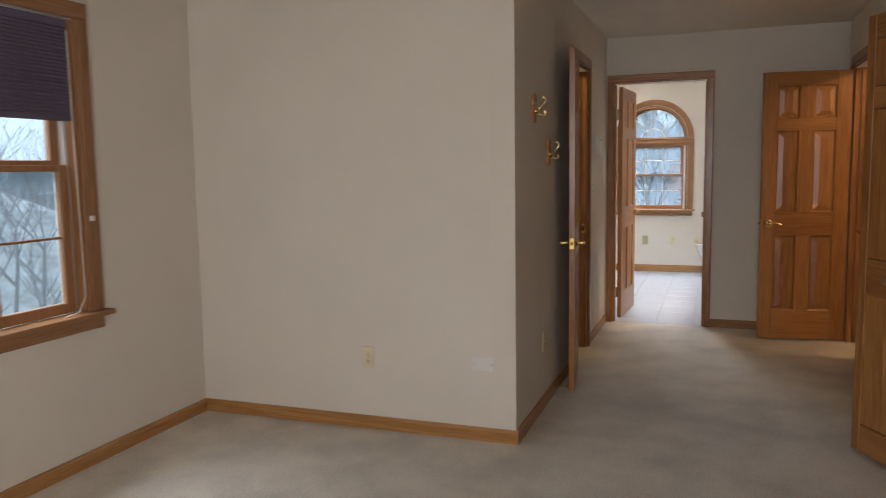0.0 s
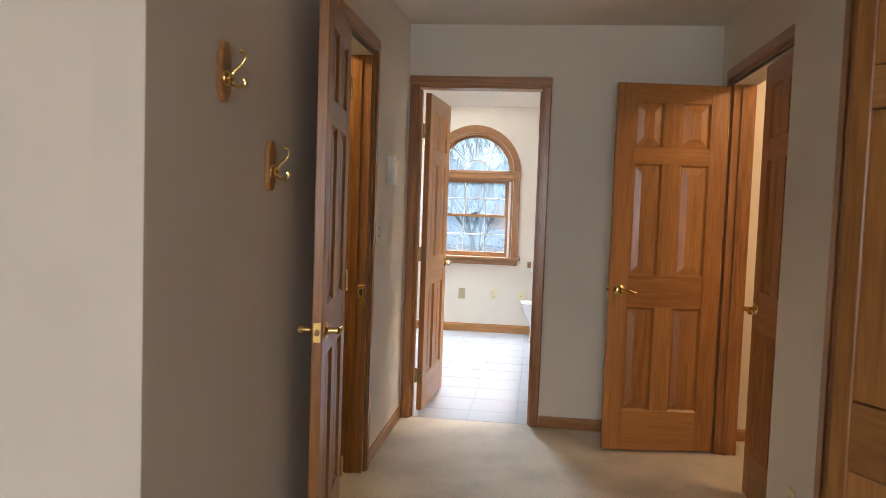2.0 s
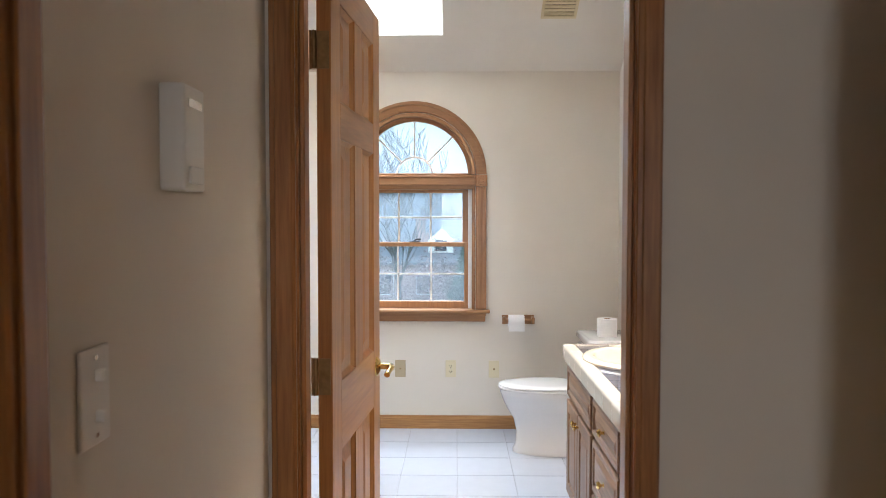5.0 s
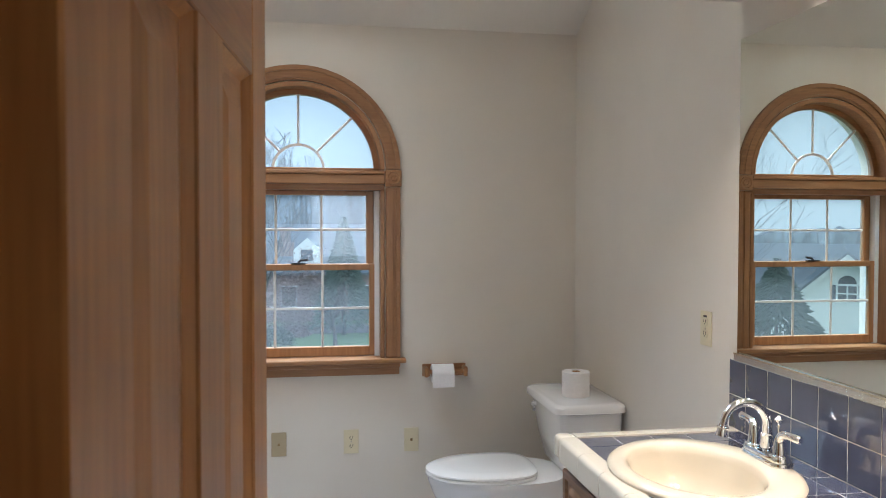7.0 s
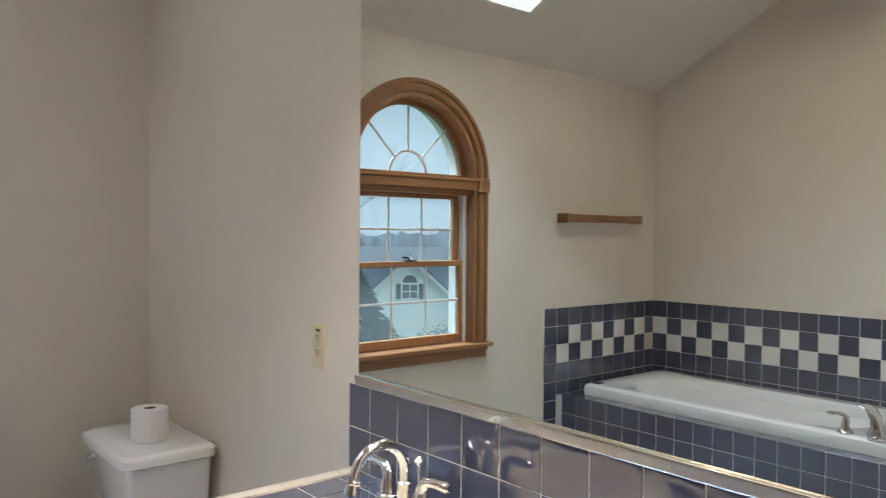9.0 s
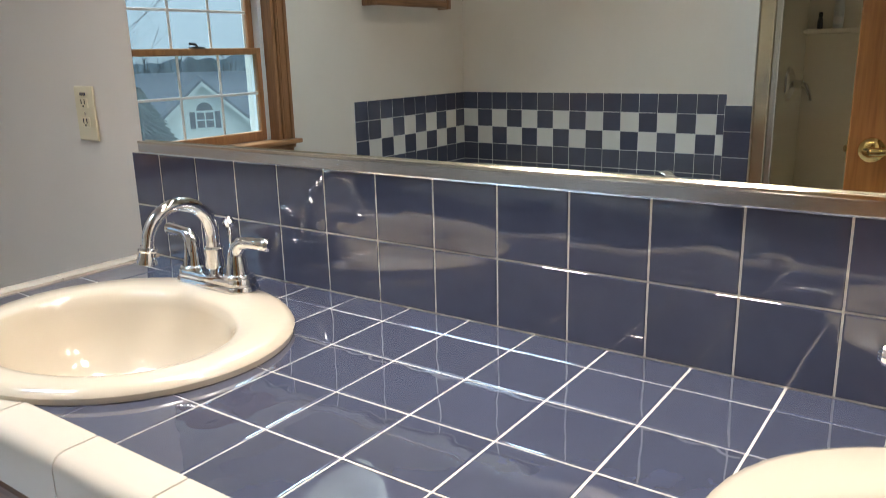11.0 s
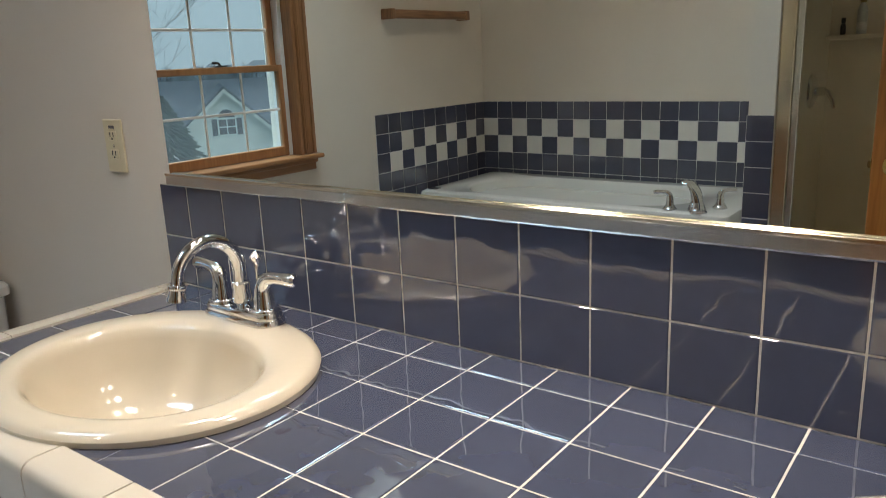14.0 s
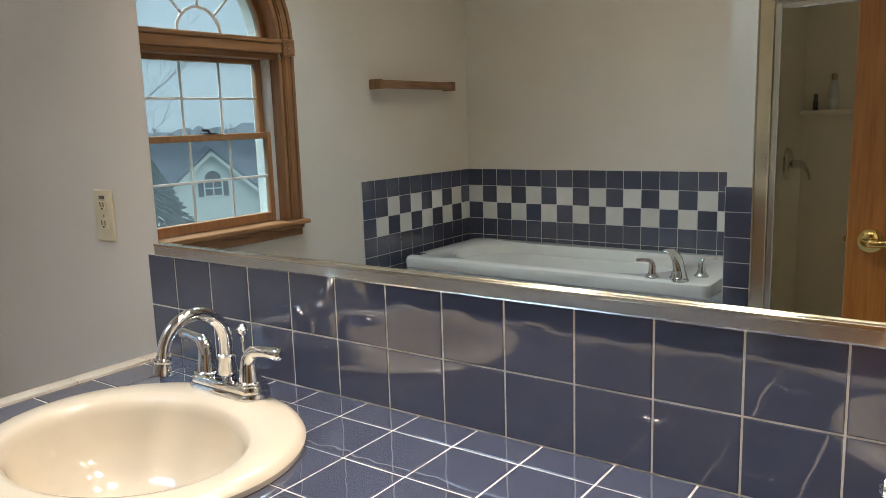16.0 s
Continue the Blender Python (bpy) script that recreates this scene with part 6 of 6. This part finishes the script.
def house(name, at, turn, w, d, h, ridge, wall, label, gable_window=False, chimney=False):
    """House with a gabled front facing its own -y: walls, roof, windows with frames and panes."""
    t = thing(name, label, "house", at, turn)
    inv = ROOT[t.name]
    bm = bmesh.new()
    prism(bm, [(-w / 2, 0), (w / 2, 0), (w / 2, h), (0, ridge), (-w / 2, h)], 'y', 0, d)
    part("wall", bm, wall, t, local=True)
    bm = bmesh.new()
    o, th = 0.35, 0.16
    k = (ridge - h) / (w / 2)
    for s in (-1, 1):
        poly = [(0, ridge + 0.02), (s * (w / 2 + o), h - k * o + 0.02), (s * (w / 2 + o), h - k * o + 0.02 + th), (0, ridge + 0.02 + th)]
        prism(bm, poly, 'y', -o, d + o)
    rf = part("roof", bm, SHINGLE, t, "grey shingle roof", local=True)
    for s in (-1, 1):
        bm = bmesh.new()
        prism(bm, [(0, ridge - 0.02), (s * (w / 2 + o), h - k * o - 0.02), (s * (w / 2 + o), h - k * o - 0.22), (0, ridge - 0.24)], 'y', -o - 0.03, -o + 0.02)
        part("fascia", bm, SIDING, t, "white fascia board", local=True)

    def window(x, z, ww, hh, shutters=True, arch=False):
        wd = part("window", boxes(((x - ww / 2 - 0.07, -0.06, z - 0.07), (x - ww / 2, -0.001, z + hh + 0.07)), ((x + ww / 2, -0.06, z - 0.07), (x + ww / 2 + 0.07, -0.001, z + hh + 0.07)), ((x - ww / 2, -0.06, z - 0.07), (x + ww / 2, -0.001, z)), ((x - ww / 2, -0.06, z + hh), (x + ww / 2, -0.001, z + hh + 0.07)), ((x - 0.03, -0.05, z), (x + 0.03, -0.001, z + hh)), ((x - ww / 2, -0.05, z + hh / 2 - 0.03), (x + ww / 2, -0.001, z + hh / 2 + 0.03))), SIDING, t, "white window frame", local=True)
        part("pane", one((x - ww / 2, -0.03, z), (x + ww / 2, -0.002, z + hh)), PANE, wd, local=True)
        if shutters:
            for s in (-1, 1):
                sx = x + s * (ww / 2 + 0.24)
                part("shutter", one((sx - 0.15, -0.05, z - 0.05), (sx + 0.15, -0.001, z + hh + 0.05)), PANE, t, "dark shutter", local=True)
        if arch:
            b2 = bmesh.new()
            ring_bar(b2, (x, z + hh + 0.12), 0, ww / 2, -0.04, -0.002, n=20)
            part("arched_pane", b2, PANE, wd, local=True)
            b2 = bmesh.new()
            ring_bar(b2, (x, z + hh + 0.12), ww / 2, ww / 2 + 0.09, -0.07, -0.002, n=20)
            part("arched_frame", b2, SIDING, wd, local=True)
    if gable_window:
        window(0, ridge - 2.6, 0.92, 0.85, True, True)
    else:
        for z in (0.9, 3.5):
            for i in range(int(w // 2.4)):
                x = -w / 2 + 1.4 + i * 2.4
                if z + 1.3 < h:
                    window(x, z, 0.95, 1.3)
    if chimney:
        part("chimney", boxes(((w * 0.18, d * 0.3, ridge - 1.2), (w * 0.18 + 0.9, d * 0.3 + 0.6, ridge + 1.5)), ((w * 0.18 - 0.08, d * 0.3 - 0.08, ridge + 1.5), (w * 0.18 + 0.98, d * 0.3 + 0.68, ridge + 1.65))), BRICKH, rf, "brick chimney", local=True)
    return t


# white gabled house seen by way of the mirror
house("white_house", (-26.6, 42.8, GZ), 36, 9.0, 9, 0.9, 5.0, SIDING, "white sided house with an arched gable window", True)
house("white_house", (-26.0, 57.5, GZ), 130, 11, 24, 2.6, 5.2, SIDING, "white sided house wing with a long grey roof")
# brick house beyond the lawn: long roof side towards the window
hs = house("brick_house", (-9.5, 62.0, GZ), -90, 8.5, 18, 3.4, 6.5, BRICKH, "brown brick house with grey roof and chimney")
part("chimney", boxes(((-3.5, 58.9, GZ + 3.4), (-2.3, 59.7, GZ + 5.4)), ((-3.25, 59.0, GZ + 5.4), (-2.55, 59.6, GZ + 6.3)), ((-3.32, 58.93, GZ + 6.3), (-2.48, 59.67, GZ + 6.45)), bevel=0.03), BRICKH, hs, "stepped brick chimney")
for i in range(6):
    x = -8.0 + i * 2.7
    f = part("window", boxes(((x - 0.55, 57.70, GZ + 1.0), (x + 0.55, 57.748, GZ + 1.06)), ((x - 0.55, 57.70, GZ + 2.4), (x + 0.55, 57.748, GZ + 2.46)), ((x - 0.55, 57.70, GZ + 1.06), (x - 0.49, 57.748, GZ + 2.4)), ((x + 0.49, 57.70, GZ + 1.06), (x + 0.55, 57.748, GZ + 2.4))), SIDING, hs, "white window frame")
    part("pane", one((x - 0.49, 57.72, GZ + 1.06), (x + 0.49, 57.747, GZ + 2.4)), PANE, f)
for x in (-1.4,):
    f = part("dormer", prism(bmesh.new(), [(x - 0.9, GZ + 3.9), (x + 0.9, GZ + 3.9), (x + 0.9, GZ + 4.9), (x, GZ + 5.7), (x - 0.9, GZ + 4.9)], 'y', 58.3, 61.5), SIDING, hs, "white gabled dormer")
    part("pane", one((x - 0.4, 58.26, GZ + 4.1), (x + 0.4, 58.299, GZ + 4.9)), PANE, f)
# own outer ground floor below the rooms
struct("house_base", one((-2.79, -3.69, GZ - 0.2), (3.01, 9.07, -0.121)), SIDING, "white sided storey under the rooms", "wall")

# ---- tiles, each a piece of its own ----
PITCH = 0.1108
MESHES = {}


def tile_mesh(u, v, th, material, bev=0.0009):
    """Tile with eased edges lying in its own xy, top at z=0; alike tiles share it."""
    key = (round(u, 4), round(v, 4), round(th, 4), material.name)
    if key not in MESHES:
        bm = bmesh.new()
        low = [bm.verts.new((x * u / 2, y * v / 2, -th)) for x, y in ((-1, -1), (1, -1), (1, 1), (-1, 1))]
        side_ = [bm.verts.new((x * u / 2, y * v / 2, -bev)) for x, y in ((-1, -1), (1, -1), (1, 1), (-1, 1))]
        mid = [bm.verts.new((x * (u / 2 - bev * 0.6), y * (v / 2 - bev * 0.6), -bev * 0.3)) for x, y in ((-1, -1), (1, -1), (1, 1), (-1, 1))]
        top = [bm.verts.new((x * (u / 2 - bev * 2), y * (v / 2 - bev * 2), 0)) for x, y in ((-1, -1), (1, -1), (1, 1), (-1, 1))]
        for a, b in ((low, side_), (side_, mid), (mid, top)):
            for i in range(4):
                bm.faces.new((a[i], a[(i + 1) % 4], b[(i + 1) % 4], b[i]))
        bm.faces.new(top)
        me = bpy.data.meshes.new("tile")
        bm.to_mesh(me)
        bm.free()
        me.materials.append(material)
        MESHES[key] = me
    return MESHES[key]


TURN = {'+z': Matrix.Identity(4), '-x': Matrix.Rotation(radians(-90), 4, 'Y'), '+x': Matrix.Rotation(radians(90), 4, 'Y'), '-y': Matrix.Rotation(radians(90), 4, 'X'), '+y': Matrix.Rotation(radians(-90), 4, 'X')}
trg = random.Random(11)


def tile(parent, centre, facing, u, v, material, th=0.007, name="tile"):
    """u, v: width and height; for walls u runs level and v upright, on the floor u runs along x."""
    if facing in ('-x', '+x'):
        me = tile_mesh(v, u, th, material)
    else:
        me = tile_mesh(u, v, th, material)
    ob = new(name, me)
    ob.parent = parent
    wob = Euler((trg.uniform(-1, 1) * 0.002, trg.uniform(-1, 1) * 0.002, 0)).to_matrix().to_4x4()
    ob.matrix_basis = ROOT[parent.name].inverted() @ Matrix.Translation(centre) @ TURN[facing] @ wob if parent.name in ROOT else Matrix.Translation(centre) @ TURN[facing] @ wob
    return ob


def spans(start, stop, first, pitch=PITCH, gap=0.0034):
    """Tile spans between start and stop with joints at first + k * pitch, cut at the ends."""
    k = math.floor((start - first) / pitch)
    out = []
    while first + k * pitch < stop - 1e-6:
        a, b = max(start, first + k * pitch + gap / 2), min(stop, first + (k + 1) * pitch - gap / 2)
        if b - a > 0.008:
            out.append((a, b))
        k += 1
    return out


# counter
for x0, x1 in spans(0.262, BX1 - 0.008, 0.2605, 0.1108, 0.0030):
    for y0, y1 in spans(VY0 + 0.002, 7.418, 6.6635, 0.1105, 0.0030):
        inside = [in_sink(x, y, 0.90) for x in (x0, (x0 + x1) / 2, x1) for y in (y0, (y0 + y1) / 2, y1)]
        if all(inside):
            continue
        if any(in_sink(x0 + (x1 - x0) * i / 8, y0 + (y1 - y0) * j / 8, 0.90) for i in range(9) for j in range(9)):
            part("tile", sheet(x0, x1, y0, y1, 0.810, 0.0015, 0.009), BLUE, counter)
        else:
            tile(counter, ((x0 + x1) / 2, (y0 + y1) / 2, 0.810), '+z', x1 - x0, y1 - y0, BLUE, 0.0015)


def nose(p, q, name="edge_tile"):
    """Cream edge tile with a rounded shoulder, from p to q along the front (x fixed) or the end (y fixed)."""
    r = 0.016
    prof = [(0.052, -0.068), (0.0, -0.068), (0.0, -r)] + [(r - r * math.cos(radians(a)), -r + r * math.sin(radians(a))) for a in (22, 45, 68, 90)] + [(0.052, 0.0)]
    bm = bmesh.new()
    rows = []
    for t in (p, q):
        rows.append([bm.verts.new((t[0] + d * t[2], t[1] + d * t[3], 0.8135 + z)) for d, z in prof])
    n = len(prof)
    for i in range(n):
        bm.faces.new((rows[0][i], rows[0][(i + 1) % n], rows[1][(i + 1) % n], rows[1][i]))
    bm.faces.new(rows[0][::-1])
    bm.faces.new(rows[1])
    bmesh.ops.recalc_face_normals(bm, faces=bm.faces)
    part(name, bm, CREAM, counter, "cream rounded edge tile", smooth=True)


for y0, y1 in spans(VY0, 7.4185, 6.646, 0.1525, 0.0025):
    nose((0.208, y0, 1, 0), (0.208, y1, 1, 0))
for x0, x1 in spans(0.2625, BX1 - 0.009, 0.2605, 0.1525, 0.0025):
    nose((x0, 7.4725, 0, -1), (x1, 7.4725, 0, -1))
bm = one((0.208, 7.4205, 0.7455), (0.2600, 7.4725, 0.8135), 0.012, 3)
part("corner_tile", bm, CREAM, counter, "cream rounded corner tile", smooth=True)

# backsplash
for y0, y1 in spans(VY0 + 0.002, 7.4735, 6.7235, 0.1104, 0.0028):
    tile(backsplash, (BX1 - 0.008, (y0 + y1) / 2, (0.8115 + 0.9108) / 2), '-x', y1 - y0, 0.9108 - 0.8115, BLUE, 0.0045)
    tile(backsplash, (BX1 - 0.008, (y0 + y1) / 2, (0.9134 + 1.0185) / 2), '-x', y1 - y0, 1.0185 - 0.9134, BLUE, 0.0045)

# tub surround
ZT = 0.948
surround = thing("tub_surround", "blue and white checkered tile band round the bathtub", "tile surround", (BX0, BY1, DZ), kind="structure")
part("grout_bed", boxes(((-1.5345, BY1 - 0.0045, 0.090), (DX + 0.004, BY1 - 0.0004, ZT)), ((DX + 0.004, BY1 - 0.0045, DZ), (BX0 + 0.0004, BY1 - 0.0004, ZT)), ((BX0 + 0.0004, 6.9704, DZ), (BX0 + 0.0045, BY1 - 0.0047, ZT))), GREYGROUT, surround)
for i in range(10):
    a = -1.535 - i * PITCH
    b = max(a - PITCH + 0.0036, BX0 + 0.004)
    for r in range(8):
        z1 = ZT - r * PITCH
        z0 = z1 - PITCH + 0.0036
        if i > 0 and r > 4:
            break
        z0 = max(z0, DZ + 0.001 if i > 0 else 0.092)
        if z1 - z0 < 0.01:
            continue
        white = (r == 1 and i >= 2 and i % 2 == 0) or (r == 2 and i % 2 == 1)
        tile(surround, ((a + b) / 2, BY1 - 0.006, (z0 + z1) / 2), '-y', a - b, z1 - z0, WTILE if white else BLUE, 0.0045)
for i in range(18):
    a = BY1 - 0.0065 - i * PITCH
    b = max(a - PITCH + 0.0036, 6.978)
    for r in range(5):
        z1 = ZT - r * PITCH
        z0 = max(z1 - PITCH + 0.0036, DZ + 0.001)
        if z1 - z0 < 0.01 or a - b < 0.01:
            continue
        white = (r == 1 and i % 2 == 0) or (r == 2 and i % 2 == 1)
        tile(surround, (BX0 + 0.006, (a + b) / 2, (z0 + z1) / 2), '+x', a - b, z1 - z0, WTILE if white else BLUE, 0.0045)
# pier facing
pier = thing("pier_tiles", "blue tiles facing the end of the partition", "tile facing", (-1.70, 6.88, 0), kind="structure")
part("grout_bed", boxes(((-1.6996, 6.865, 0.0), (-1.6955, 6.97, 0.955)), ((-1.81, 6.9704, DZ), (-1.6957, 6.9745, 0.955))), GREYGROUT, pier)
for r in range(9):
    z1 = 0.955 - r * PITCH
    z0 = max(z1 - PITCH + 0.0036, 0.001)
    tile(pier, (-1.694, 6.9185, (z0 + z1) / 2), '+x', 0.108, z1 - z0, BLUE, 0.0045)
    if z1 > DZ + 0.02:
        z0 = max(z0, DZ + 0.001)
        tile(pier, (-1.7535, 6.976, (z0 + z1) / 2), '+y', 0.108, z1 - z0, BLUE, 0.0045)
# deck front and top
for y0, y1 in spans(6.9775, BY1 - 0.008, BY1 - 0.008 - 18 * PITCH):
    for r in range(4):
        z1 = DZ - 0.0025 - r * PITCH
        z0 = max(z1 - PITCH + 0.0036, 0.001)
        tile(deck, (DX - 0.003, (y0 + y1) / 2, (z0 + z1) / 2), '+x', y1 - y0, z1 - z0, BLUE, 0.0045)
    tile(deck, ((DX - 0.001 - 1.785) / 2, (y0 + y1) / 2, DZ), '+z', 0.092, y1 - y0, BLUE, 0.006)
for x0, x1 in spans(BX0 + 0.008, -1.787, -1.787 - 8 * PITCH):
    tile(deck, ((x0 + x1) / 2, (8.835 + BY1 - 0.008) / 2, DZ), '+z', x1 - x0, BY1 - 0.008 - 8.835, BLUE, 0.006)

for x0, x1 in spans(BX0 + 0.008, -1.787, -1.787 - 8 * PITCH):
    tile(deck, ((x0 + x1) / 2, 7.017, DZ), '+z', x1 - x0, 0.078, BLUE, 0.006)

# floor
FP = 0.3075
for x0, x1 in spans(-1.688, BX1 - 0.002, -0.2885, FP, 0.004):
    for y0, y1 in spans(5.612, BY1 - 0.002, 7.073, FP, 0.004):
        tile(bath_floor, ((x0 + x1) / 2, (y0 + y1) / 2, 0.0), '+z', x1 - x0, y1 - y0, FTILE, 0.005)
